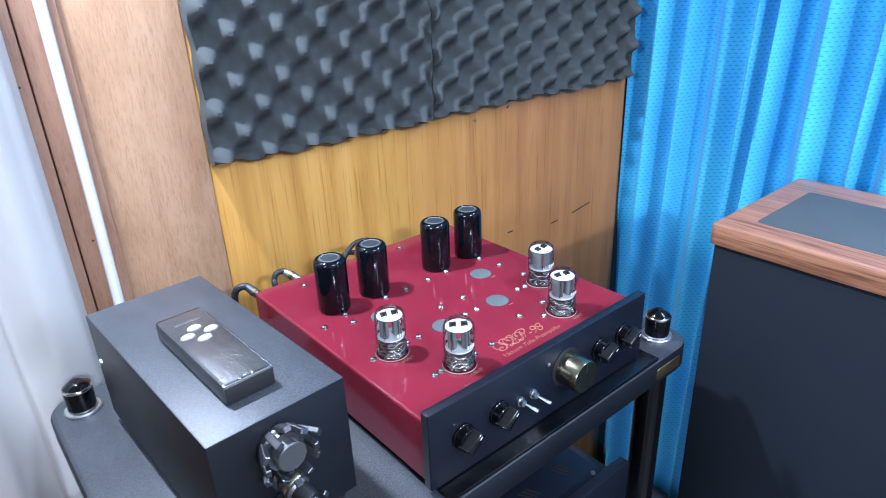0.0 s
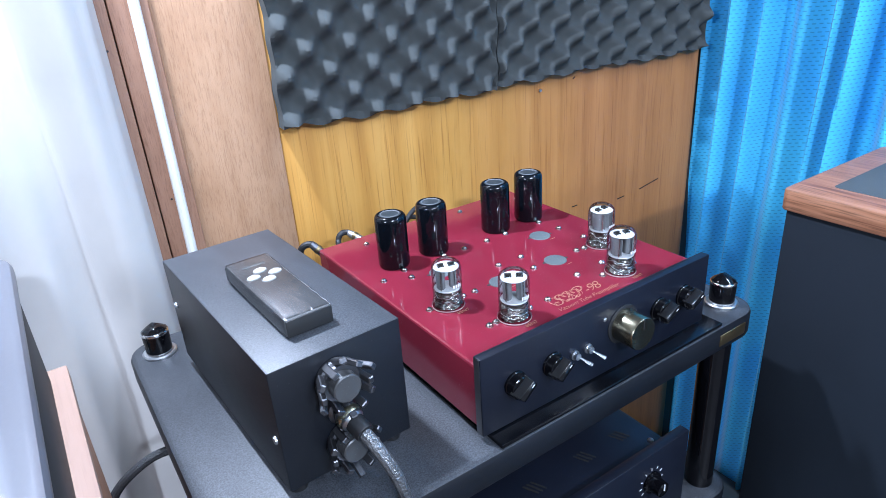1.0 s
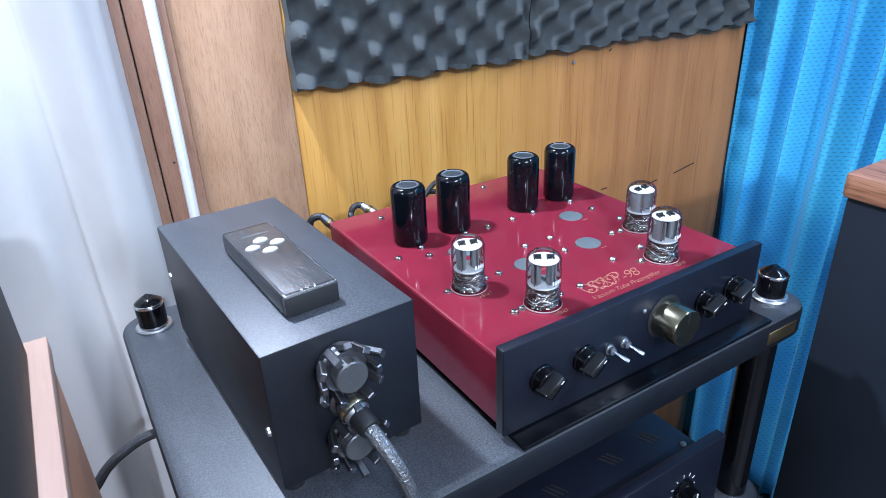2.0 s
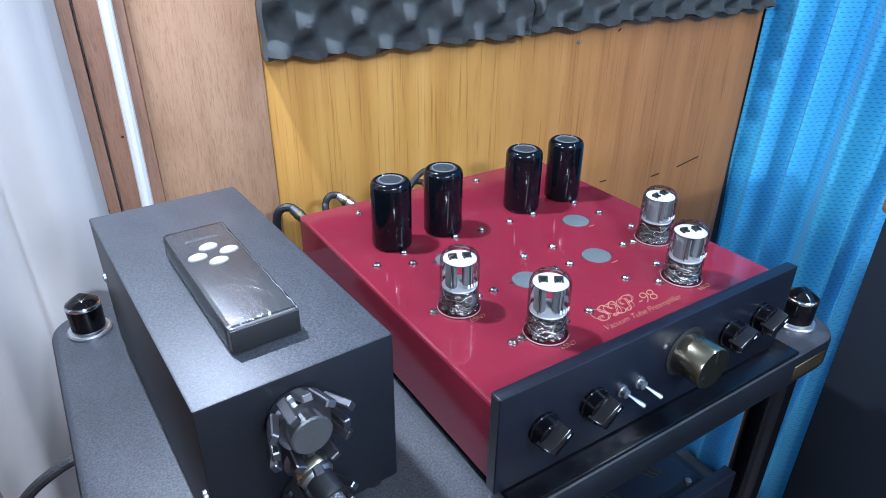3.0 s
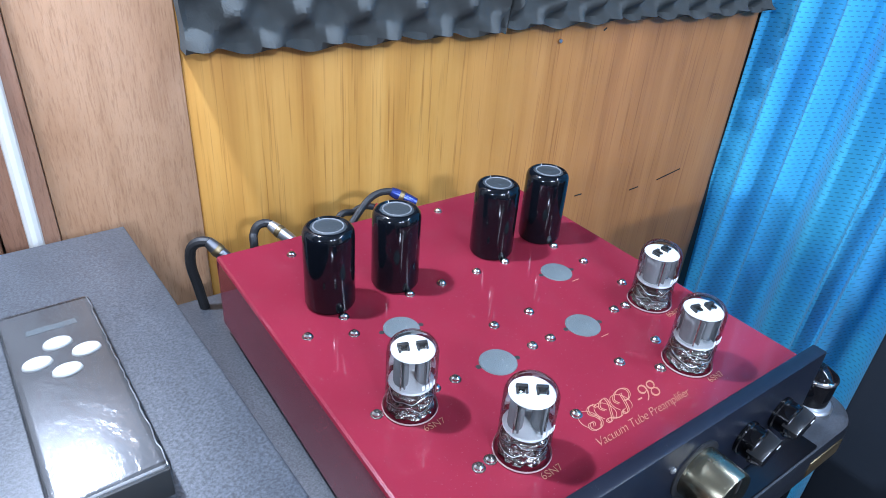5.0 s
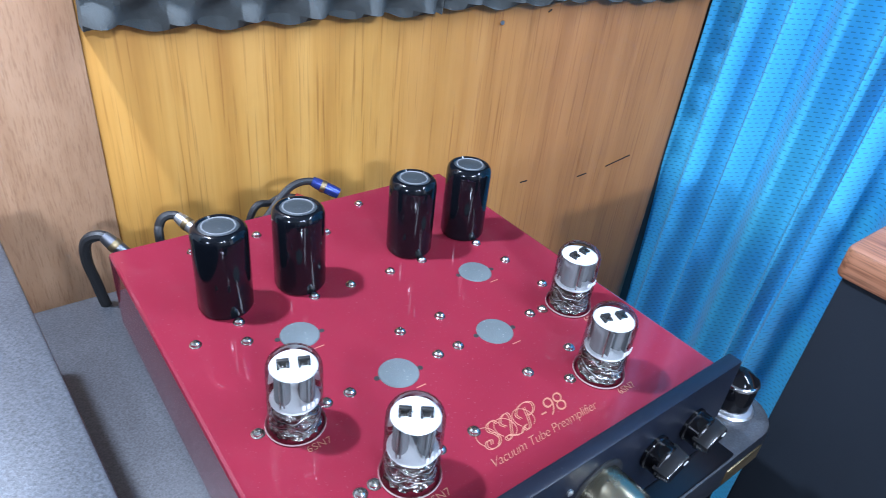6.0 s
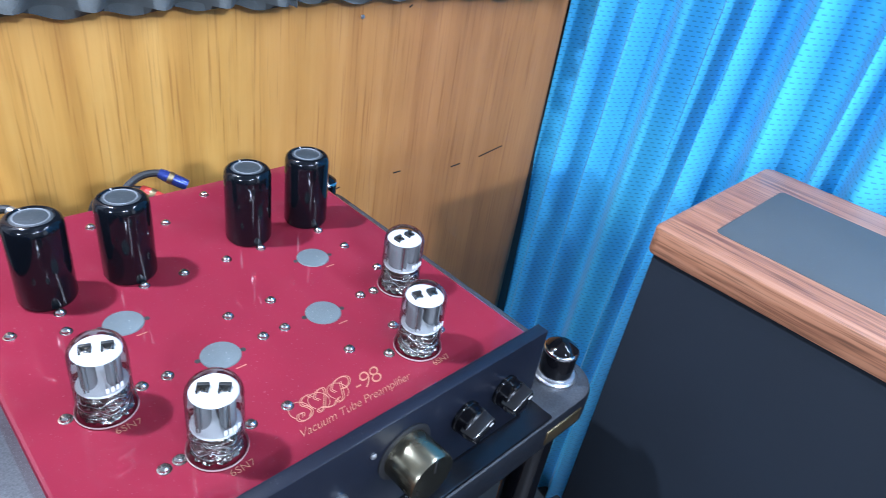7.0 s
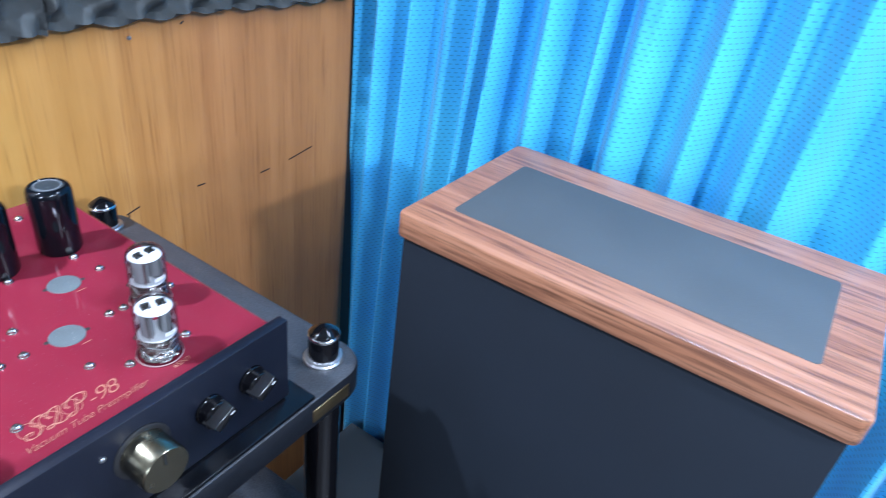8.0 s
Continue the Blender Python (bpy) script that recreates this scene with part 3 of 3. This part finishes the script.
def vacuum_tube(parent, x, y, turn):
    """A clear valve: glass bulb, white mica discs, grey anodes and a wired, silvered foot."""
    bulb = [(0.0168, 0.0), (0.0172, 0.0022), (0.0167, 0.0044), (0.0157, 0.0066), (0.0154, 0.012), (0.0155, 0.030), (0.0155, 0.0420)]
    for k in range(1, 8):
        a = radians(90 * k / 7)
        bulb.append((0.0155 * math.cos(a) ** 0.6 if k < 7 else 0.0, 0.0420 + 0.0105 * math.sin(a)))
    t = part("vacuum_tube", lathe(bulb, 32), GLASS, parent, "clear glass vacuum tube with silvered foot", m=pose(x, y, 0.0004, 0, 0, turn))
    bm = lathe([(0.0, 0.0440), (0.0126, 0.0437), (0.0131, 0.0442), (0.0126, 0.0448), (0.0, 0.0450)], 32)
    part("top_mica", bm, MICA, t)
    for sx in (-1, 1):
        bm = block(sx * 0.0056 - 0.0034, sx * 0.0056 + 0.0034, 0.0010, 0.0034, 0.0449, 0.0476, 0.0004)
        block(sx * 0.0056 - 0.0034, sx * 0.0056 - 0.0022, -0.0030, 0.0012, 0.0449, 0.0470, 0.0003, bm=bm)
        block(sx * 0.0056 + 0.0018, sx * 0.0056 + 0.0032, -0.0022, 0.0012, 0.0449, 0.0464, 0.0003, bm=bm)
        part("support", bm, BLACK, t)
        part("tab", block(sx * 0.0056 - 0.0020, sx * 0.0056 + 0.0016, -0.0022, 0.0009, 0.0449, 0.0456, 0.0003), BOLT, t)
        part("anode", lathe([(0.0050, 0.0215), (0.0050, 0.0436)], 14, m=Matrix.Translation((sx * 0.0066, 0, 0)) @ Matrix.Diagonal((0.9, 1.35, 1, 1))), PLATE, t)
        for ly in (-0.0085, 0.0085):
            part("lead", lathe([(0.0006, 0.010), (0.0006, 0.0436)], 6, m=pose(sx * 0.0085, ly, 0)), BOLT, t)
        part("heat_fin", block(sx * 0.0066 - 0.0005, sx * 0.0066 + 0.0005, -0.0108, 0.0108, 0.024, 0.042), PLATE, t)
    part("lower_mica", lathe([(0.0, 0.0198), (0.0134, 0.0202), (0.0139, 0.0210), (0.0134, 0.0218), (0.0, 0.0218)], 26), MICA, t)
    bm = lathe([(0.0, 0.001), (0.0150, 0.001)] + [(0.0150 - 0.0012 * min(1, k / 4), 0.002 + 0.0011 * k) for k in range(14)] + [(0.0118, 0.0175), (0.0095, 0.0185), (0.0, 0.0188)], 40)
    for v in bm.verts:
        k = 1 - 0.35 * abs(noise.noise(Vector((v.co.x * 420, v.co.y * 420, v.co.z * 700)) + Vector((x * 90, y * 70, 0))))
        v.co.x *= k
        v.co.y *= k
    part("silvered_foot", bm, GETTER, t)
    for k in range(4):
        part("wire", wire_loop(0.0138, 0.0050 + 0.0034 * k, 0.0016, int(x * 1e4) + k, 0.00024), (BOLT, STEEL)[k % 2], t)
    part("base_ring", lathe([(0.0170, 0.0), (0.0174, 0.0008), (0.0172, 0.0013), (0.0168, 0.0013), (0.0164, 0.0002)], 32), BASE_RING, t)
    for k in range(4):
        part("glass_print", block(-0.0008, 0.0008, -0.0002, 0.0002, 0.0256, 0.0290), WHITE_PRINT, t, m=pose(0, 0, 0, 0, 0, -turn - 8 + 10 * k) @ pose(0, -0.0157, 0))


def can(parent, x, y):
    body = part("capacitor_can", lathe([(0.0, 0.0005), (0.0174, 0.0005), (0.0178, 0.0012), (0.0186, 0.0030), (0.0186, 0.0575), (0.0184, 0.0600), (0.0177, 0.0624), (0.0164, 0.0641), (0.0148, 0.0650), (0.0138, 0.0652), (0.0128, 0.0640), (0.0, 0.0640)], 40), CAN, parent, "glossy black sleeved capacitor can", m=pose(x, y, 0))
    part("top_disc", lathe([(0.0128, 0.0641), (0.0112, 0.0646), (0.0, 0.0646)], 32), CAN_TOP, body)
    part("top_ring", lathe([(0.0112, 0.0645), (0.0110, 0.0651), (0.0103, 0.0651), (0.0100, 0.0645)], 32), CAP_RING, body)


def small_knob(parent, x, z, turn):
    m = pose(x, -0.0128, z, 90, 0, 0) @ pose(0, 0, 0, 0, 0, turn)
    k = part("knob", lathe([(0.0126, 0.0), (0.0126, 0.002), (0.0119, 0.0028), (0.0117, 0.0105), (0.0108, 0.0113), (0.0, 0.0115)], 30), GLOSS, parent, "glossy black pointer knob", m=m)
    bm = block(-0.0110, 0.0112, -0.0088, 0.0088, 0.0085, 0.0190, 0.0007)
    for v in bm.verts:
        lift = (v.co.z - 0.0085) / 0.0105
        v.co.y *= 1 - 0.52 * lift
        if v.co.x < 0:
            v.co.x *= 1 - 0.20 * lift
        else:
            v.co.y *= 0.85
    part("grip", bm, KNOB, k)
    part("pointer", block(0.0055, 0.0090, -0.0004, 0.0004, 0.0188, 0.0194), WHITE_PRINT, k)


def preamp():
    ob = thing("tube_preamplifier", pose(0, 0, PLATE_Z), "crimson valve preamplifier with black front panel on the rack", "preamplifier")
    x0, x1, y1 = -0.004, 0.310, 0.327
    # folded cover: top and two sides of sheet metal
    outer = [(x0, -0.066), (x0, -0.0025), (x0 + 0.0008, -0.0008), (x0 + 0.0025, 0.0), (x1 - 0.0025, 0.0), (x1 - 0.0008, -0.0008), (x1, -0.0025), (x1, -0.066)]
    bm = bmesh.new()
    a = [bm.verts.new((x, -0.0015, z)) for x, z in outer]
    b = [bm.verts.new((x, y1, z)) for x, z in outer]
    for i in range(len(a) - 1):
        bm.faces.new((a[i], a[i + 1], b[i + 1], b[i]))
    bmesh.ops.recalc_face_normals(bm, faces=bm.faces)
    cover = part("cover", bm, RED, ob, "crimson enamelled steel cover", smooth=False)
    solid = cover.modifiers.new("thickness", "SOLIDIFY")
    solid.thickness, solid.offset = 0.0014, -1
    part("bottom_pan", block(x0 + 0.002, x1 - 0.002, 0.0, y1 - 0.001, -0.068, -0.0016), SATIN, ob)
    part("front_panel", block(-0.0065, 0.3108, -0.0125, -0.0020, -0.071, 0.0130, 0.0014), PANEL, ob, "black anodised front panel")
    for x in (0.03, 0.28):
        for y in (0.03, 0.29):
            part("foot", lathe([(0, -0.0735), (0.013, -0.0735), (0.0145, -0.068), (0, -0.068)], 18), RUBBER, ob, m=pose(x, y, 0))
    for x, y in ((0.048, 0.226), (0.104, 0.226), (0.202, 0.227), (0.258, 0.227)):
        can(ob, x, y)
    for x, y, turn in ((0.041, 0.104, -20), (0.077, 0.041, -35), (0.229, 0.041, -15), (0.265, 0.104, 5)):
        vacuum_tube(ob, x, y, turn)
        lettering("valve_print", "6SN7", 0.0068, PRINT, ob, pose(x - 0.0035, y - 0.0228, 0.0004), label="small gold printed type number")
    disc = None
    for x, y in ((0.077, 0.172), (0.114, 0.108), (0.195, 0.108), (0.229, 0.172)):
        if disc is None:
            disc = part("vent_disc", lathe([(0.0, 0.0007), (0.0128, 0.0007), (0.0133, 0.0)], 28), VENT, ob, "grey gauze vent disc", m=pose(x, y, 0.0001))
        else:
            again(disc, pose(x, y, 0.0001))
        for s in (-1, 1):
            part("slot", lathe([(0, 0.0003), (0.0018, 0.0003), (0.0020, 0.0)], 10), BLACK, ob, m=pose(x + s * 0.0145, y - s * 0.003, 0.0))
        part("type_print", block(x + 0.002, x + 0.0092, y - 0.0172, y - 0.0166, 0.0001, 0.0003), PRINT, ob)
    bolt = None
    spots = ((0.016, 0.196), (0.045, 0.183), (0.048, 0.204), (0.105, 0.205), (0.135, 0.205), (0.102, 0.301), (0.154, 0.279), (0.203, 0.309), (0.170, 0.205), (0.201, 0.206), (0.257, 0.205),
             (0.262, 0.173), (0.137, 0.141), (0.171, 0.141), (0.163, 0.109), (0.146, 0.109), (0.187, 0.065), (0.125, 0.045), (0.079, 0.109), (0.063, 0.109), (0.020, 0.108), (0.048, 0.044),
             (0.057, 0.045), (0.100, 0.045), (0.266, 0.133), (0.231, 0.110), (0.243, 0.109), (0.287, 0.109), (0.229, 0.068), (0.255, 0.045), (0.207, 0.046), (0.050, 0.301), (0.258, 0.301))
    for k, (x, y) in enumerate(spots):
        if bolt is None:
            bolt = part("bolt", lathe([(0.0040, 0.0), (0.0040, 0.0004), (0.0032, 0.0005), (0.0030, 0.0020), (0.0018, 0.0030), (0.0008, 0.0031), (0.0006, 0.0023), (0.0, 0.0023)], 14), BOLT, ob, m=pose(x, y, 0))
        else:
            again(bolt, pose(x, y, 0, 0, 0, 40 * k))
    lettering("model_print", "Vacuum Tube Preamplifier", 0.0088, PRINT, ob, pose(0.117, 0.0185, 0.0004), shear=0.5, space=0.92)
    strokes = (("S", 0.1225, [(0.80, 0.80), (0.66, 1.0), (0.40, 0.94), (0.32, 0.70), (0.52, 0.48), (0.62, 0.24), (0.48, 0.03), (0.18, 0.0), (0.0, 0.16), (0.08, 0.36), (0.27, 0.32), (0.22, 0.18)]),
               ("L", 0.1365, [(0.22, 0.52), (0.06, 0.72), (0.22, 0.95), (0.50, 1.0), (0.54, 0.76), (0.40, 0.40), (0.26, 0.10), (0.08, 0.0), (0.0, 0.13), (0.18, 0.17), (0.44, 0.03), (0.68, 0.0), (0.86, 0.16)]),
               ("P", 0.1510, [(0.08, 0.50), (-0.04, 0.72), (0.16, 0.96), (0.50, 1.06), (0.80, 0.92), (0.78, 0.64), (0.54, 0.48), (0.40, 0.54)]),
               ("P", 0.1510, [(0.42, 0.86), (0.36, 0.42), (0.26, 0.08), (0.08, 0.0), (0.0, 0.14), (0.14, 0.20)]))
    for letter, left, path in strokes:
        swash = bmesh.new()
        for off in (0.0, 0.085):
            hose([(left + 0.0168 * (x + off + 0.30 * z), 0.0290 + 0.0165 * z, 0.0003) for x, z in path], 0.00026, 5, 3, bm=swash)
        if path[0][0] != 0.42:
            hose([(left + 0.0062 + 0.0066 * math.cos(radians(a)), 0.0372 + 0.0074 * math.sin(radians(a)), 0.0003) for a in range(-70, 250, 32)], 0.00022, 5, 3, bm=swash)
        part("script_letter", swash, PRINT, ob, "gold script lettering")
    lettering("model_print", "-98", 0.0195, PRINT, ob, pose(0.1660, 0.0288, 0.0004), shear=0.35, space=0.84, label="gold script lettering")
    for x, z, turn in ((0.0315, -0.0275, 40), (0.0775, -0.0270, 40), (0.229, -0.0240, 30), (0.270, -0.0230, 30)):
        small_knob(ob, x, z, turn)
    big = part("volume_knob", lathe([(0.0176, 0.0), (0.0176, 0.0250), (0.0168, 0.0265), (0.0, 0.0267)], 48), BRONZE, ob, "large dark brass volume knob", m=pose(0.174, -0.0126, -0.0212, 90))
    part("pointer", block(-0.0007, 0.0007, 0.006, 0.0165, 0.0263, 0.0272), BLACK, big)
    part("collar", lathe([(0.0215, 0.0), (0.0215, 0.0010), (0.0205, 0.0016), (0.0177, 0.0016)], 40), RUBBER, big)
    for x in (0.1065, 0.1245):
        s = part("toggle_switch", lathe([(0.0052, 0.0), (0.0052, 0.0020), (0.0036, 0.0024), (0.0036, 0.006), (0.0, 0.006)], 12), STEEL, ob, "chrome toggle switch", m=pose(x, -0.0126, -0.0295, 90))
        part("lever", lathe([(0.0010, 0.004), (0.0012, 0.010), (0.0020, 0.0170), (0.0020, 0.0198), (0.0, 0.0203)], 12, m=pose(0, 0, 0, 20, 26) @ Matrix.Diagonal((1.2, 0.7, 1, 1))), STEEL, s)
    # gunmetal strip imitates the sheen on the panel's left side face
    part("bare_edge", block(-0.0069, -0.0066, -0.0112, -0.0033, -0.0695, 0.0120), GUNMETAL, ob, "gunmetal strip painting the sheen on the front panel's side")
    part("pilot_lamp", lathe([(0.0022, 0), (0.0022, 0.0012), (0.0012, 0.002), (0, 0.0022)], 12), STEEL, ob, m=pose(0.147, -0.0126, -0.006, 90))
    for x, z in ((0.02, -0.033), (0.075, -0.030), (0.103, -0.030), (0.196, -0.030), (0.225, -0.030), (0.285, -0.033)):
        j = part("socket", lathe([(0.0, 0.009), (0.0030, 0.009), (0.0042, 0.009), (0.0042, 0.002), (0.0062, 0.002), (0.0062, 0.0)], 14), BRASS, ob, m=pose(x, y1, z, -90))


def isolation_board():
    ob = part("isolation_board", block(0.002, 0.327, -0.029, 0.330, SHELF_Z, SHELF_Z + 0.0044, 0.0012), BOARD_BLACK)
    tagged(ob, "thin semi-gloss black board under the preamplifier", "board")


def signal_cables():
    """Leads plugged into the back of the preamplifier."""
    z, y = PLATE_Z, 0.327
    for pts, r, mat, plug, words in (
            ([(0.012, y + 0.026, z - 0.020), (0.001, y + 0.036, z - 0.006), (-0.011, y + 0.043, z - 0.010), (-0.014, y + 0.046, z - 0.030), (-0.010, y + 0.046, z - 0.060), (-0.004, y + 0.047, z - 0.12), (0.0, y + 0.05, z - 0.3)], 0.0045, RUBBER, GUNMETAL, "thick black signal lead plugged into the preamplifier"),
            ([(0.072, y + 0.034, z - 0.020), (0.062, y + 0.054, z - 0.012), (0.048, y + 0.056, z - 0.018), (0.044, y + 0.050, z - 0.06), (0.04, y + 0.07, z - 0.3)], 0.0040, RUBBER, STEEL, "black signal lead with steel plug behind the preamplifier"),
            ([(0.205, y + 0.034, z - 0.012), (0.189, y + 0.045, z - 0.003), (0.166, y + 0.046, z - 0.005), (0.138, y + 0.036, z - 0.024), (0.116, y + 0.030, z - 0.050), (0.11, y + 0.06, z - 0.3)], 0.0036, RUBBER, BLUE_PLUG, "brown signal lead with blue and gold plug"),
            ([(0.186, y + 0.034, z - 0.026), (0.172, y + 0.048, z - 0.018), (0.15, y + 0.05, z - 0.018), (0.12, y + 0.045, z - 0.045), (0.10, y + 0.06, z - 0.3)], 0.0034, RUBBER, RED_PLUG, "dark signal lead with a red plug")):
        ob = thing("signal_cable", pose(0, 0, 0), words, "cable", "leads behind the preamplifier")
        part("lead", hose(pts, r), mat, ob)
        a, b = Vector(pts[0]), Vector(pts[1])
        turn = (a - b).to_track_quat("Z", "Y").to_matrix().to_4x4()
        m = Matrix.Translation(a) @ turn
        part("plug", lathe([(0.0, -0.022), (0.0046, -0.022), (0.0056, -0.016), (0.0058, 0.0), (0.0052, 0.006), (0.0, 0.006)], 16), plug, ob, m=m)
        part("band", lathe([(0.0060, -0.013), (0.0063, -0.012), (0.0063, -0.009), (0.0060, -0.008)], 16), BRASS, ob, m=m)


# ---- the power supply box with its remote control ----
BOX = pose(-0.1215, 0.171, SHELF_Z, 0, 0, 2.8)


def clamp_plug(parent, x, z, scale):
    """A cable clamp: a ring of fingers round a steel boss."""
    base = part("clamp_plug", lathe([(0.018, 0.0), (0.018, 0.006), (0.0165, 0.008), (0.0165, 0.012), (0.0, 0.012)], 24), GUNMETAL, parent, "dark metal connector with a ring of fingers", m=pose(x, -0.1395, z, 90) @ Matrix.Scale(scale, 4))
    finger = None
    for k in range(12):
        m = pose(0, 0, 0, 0, 0, 30 * k) @ pose(0.0170, 0, 0.003, 0, (8, 22, 14, 27)[k % 4], 0) @ pose(0, 0, (0, 0.003, 0.001, -0.002)[k % 4])
        if finger is None:
            finger = part("finger", block(-0.0024, 0.0024, -0.0032, 0.0032, 0.0, 0.022, 0.0008, 1), GUNMETAL, base, m=m)
        else:
            again(finger, m, base)
    part("boss", lathe([(0.0125, 0.010), (0.0125, 0.021), (0.0115, 0.022), (0.0, 0.0222)], 28), PEWTER, base)


def supply_box():
    ob = thing("power_supply", BOX, "black textured steel power supply box on the rack", "power supply")
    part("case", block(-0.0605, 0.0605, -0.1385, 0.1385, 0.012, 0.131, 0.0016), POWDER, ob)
    foot = None
    for x in (-0.048, 0.048):
        for y in (-0.122, 0.122):
            m = pose(x, y, 0)
            foot = again(foot, m) if foot else part("foot", lathe([(0, 0), (0.0085, 0), (0.0095, 0.0122), (0, 0.0122)], 16), RUBBER, ob, m=m)
    screw = None
    for x, y, z, ry in ((-0.0605, -0.129, 0.062, -90), (-0.0605, 0.124, 0.082, -90)):
        m = pose(x, y, z, 0, ry, 0)
        screw = again(screw, m) if screw else part("screw", lathe([(0.0038, 0), (0.0034, 0.0018), (0.001, 0.0024), (0, 0.0018)], 12), STEEL, ob, m=m)
    clamp_plug(ob, -0.006, 0.103, 1.0)
    clamp_plug(ob, -0.006, 0.040, 0.95)
    part("socket", lathe([(0.013, 0.0), (0.013, 0.007), (0.0105, 0.009), (0.0, 0.009)], 22), GUNMETAL, ob, m=pose(-0.007, -0.1395, 0.074, 90))


def supply_cable():
    m = BOX @ pose(-0.007, -0.1485, 0.074)
    ob = thing("supply_cable", m, "silver braided supply cable plugged into the power supply", "cable")
    down = pose(0, 0, 0, 108, 0, 8)
    part("plug", lathe([(0.0095, 0.0), (0.0105, 0.002), (0.0105, 0.012), (0.0088, 0.014), (0.0, 0.014)], 22), STEEL, ob, m=down)
    part("ring", lathe([(0.0112, 0.004), (0.0116, 0.005), (0.0116, 0.009), (0.0112, 0.010)], 22), CREAM_BRASS, ob, "pale brass ring", m=down)
    part("sleeve", lathe([(0.0085, 0.013), (0.0086, 0.026), (0.0078, 0.028), (0.0, 0.028)], 22), RUBBER, ob, m=down)
    pts = [(0.003, -0.022, -0.007), (0.007, -0.036, -0.018), (0.015, -0.045, -0.042), (0.021, -0.049, -0.072), (0.023, -0.052, -0.105), (0.022, -0.066, -0.19), (0.012, -0.07, -0.36)]
    part("lead", hose(pts[:5], 0.0056), BRAID, ob, "clear sleeved silver braid")
    part("braid", hose(pts[4:], 0.0058), DARK_BRAID, ob)


def remote_control():
    m = BOX @ pose(-0.0050, -0.036, 0.131, 0, 0, -0.5)
    ob = thing("remote_control", m, "worn silver remote control in clear wrap with oval keys", "remote control")
    part("shell", slab(-0.0215, 0.0215, -0.070, 0.070, 0.001, 0.0185, 0.0035, 0.0028), PEWTER, ob)
    for x, y in ((-0.0105, 0.022), (0.0105, 0.022), (0.0, 0.0335), (0.0, 0.0105)):
        part("key", lathe([(0.0, 0.0030), (0.0040, 0.0028), (0.0060, 0.0018), (0.0068, 0.0)], 20, m=pose(0, 0, 0.0183) @ Matrix.Diagonal((1.0, 0.72, 1, 1))), KEY, ob, "white oval key", m=pose(x, y, 0))
    part("end_cap", block(-0.0208, 0.0208, -0.0708, -0.0690, 0.0018, 0.0172, 0.0006), BLACK, ob)
    part("wrap", slab(-0.0222, 0.0222, -0.0690, 0.0712, 0.0006, 0.0192, 0.0042, 0.0032), WRAP, ob, "crinkled clear plastic wrap")
    part("brand_mark", block(-0.0115, 0.0115, 0.0470, 0.0515, 0.0184, 0.0187), VENT, ob)
    for x in (0.0205,):
        rng = random.Random(int(x * 1e4))
        part("wrap_seam", hose([(x + rng.uniform(-0.0004, 0.0004), -0.069 + 0.00345 * k, 0.0178 + rng.uniform(0, 0.0003)) for k in range(41)], 0.00032, 5, 2), STEEL, ob, "crinkled edge of clear wrap")


# ---- loudspeaker and the other furniture ----
def loudspeaker():
    x0, x1, y0, y1, top = 0.478, 0.736, -0.424, 0.008, 1.092
    ob = thing("loudspeaker", pose(0.607, -0.208, 0), "tall black loudspeaker with a reddish wood top", "loudspeaker")
    inv = pose(-0.607, 0.208, 0)
    part("cabinet", block(x0 + 0.006, x1 - 0.006, y0 + 0.006, y1 - 0.006, 0.03, top - 0.026, 0.003), CABINET, ob, m=inv)
    part("top_board", slab(x0, x1, y0, y1, top - 0.027, top, 0.010, 0.0025), WALNUT, ob, "reddish walnut veneered top", m=inv)
    part("inlay", slab(0.523, 0.680, -0.382, -0.030, top - 0.002, top + 0.0006, 0.006, 0.0004), SLATE, ob, "slate grey felt inlay", m=inv)
    part("plinth", slab(x0 - 0.01, x1 + 0.01, y0 - 0.01, y1 + 0.01, 0.0, 0.03, 0.008, 0.003), SATIN, ob, m=inv)


def side_furniture():
    ob = thing("side_cabinet", pose(-0.45, -0.02, 0), "reddish brown wooden cabinet, top coloured paler as if lit, beside the rack", "cabinet")
    # top wood coloured paler than the sides, for the light falling on it
    part("top_board", block(-0.15, 0.148, -0.30, 0.28, 1.028, 1.045, 0.0012), LIT_WOOD, ob)
    part("body", block(-0.145, 0.1455, -0.295, 0.275, 0.0, 1.028, 0.002), SIDE_WOOD, ob)
    unit = thing("lidded_unit", pose(-0.45, -0.02, 1.045), "black unit with a lilac grey rounded lid on the cabinet", "turntable")
    part("body", slab(-0.15, 0.133, -0.27, 0.28, 0.0, 0.100, 0.03, 0.003), BLACK, unit)
    part("lid", slab(-0.16, 0.136, -0.28, 0.30, 0.100, 0.118, 0.03, 0.006), GREY_SLAB, unit, "lilac grey lid with rounded corners")


rack()
lower_unit()
supply_box()
supply_cable()
remote_control()
loudspeaker()
isolation_board()
preamp()
signal_cables()


def floor_case():
    ob = thing("floor_case", pose(0.76, 0.25, 0), "dark grey speckled case on the floor behind the loudspeaker", "case")
    part("shell", block(-0.16, 0.13, -0.10, 0.13, 0.0, 0.20, 0.006), SLATE, ob)


def mains_cable():
    ob = thing("mains_cable", pose(0, 0, 0), "black braided mains cable hanging beside the rack", "cable")
    part("lead", hose([(-0.19, 0.30, 0.858), (-0.24, 0.30, 0.874), (-0.275, 0.30, 0.866), (-0.305, 0.30, 0.842), (-0.33, 0.30, 0.79), (-0.345, 0.30, 0.6), (-0.33, 0.30, 0.02)], 0.0055), DARK_BRAID, ob)


floor_case()
mains_cable()
side_furniture()
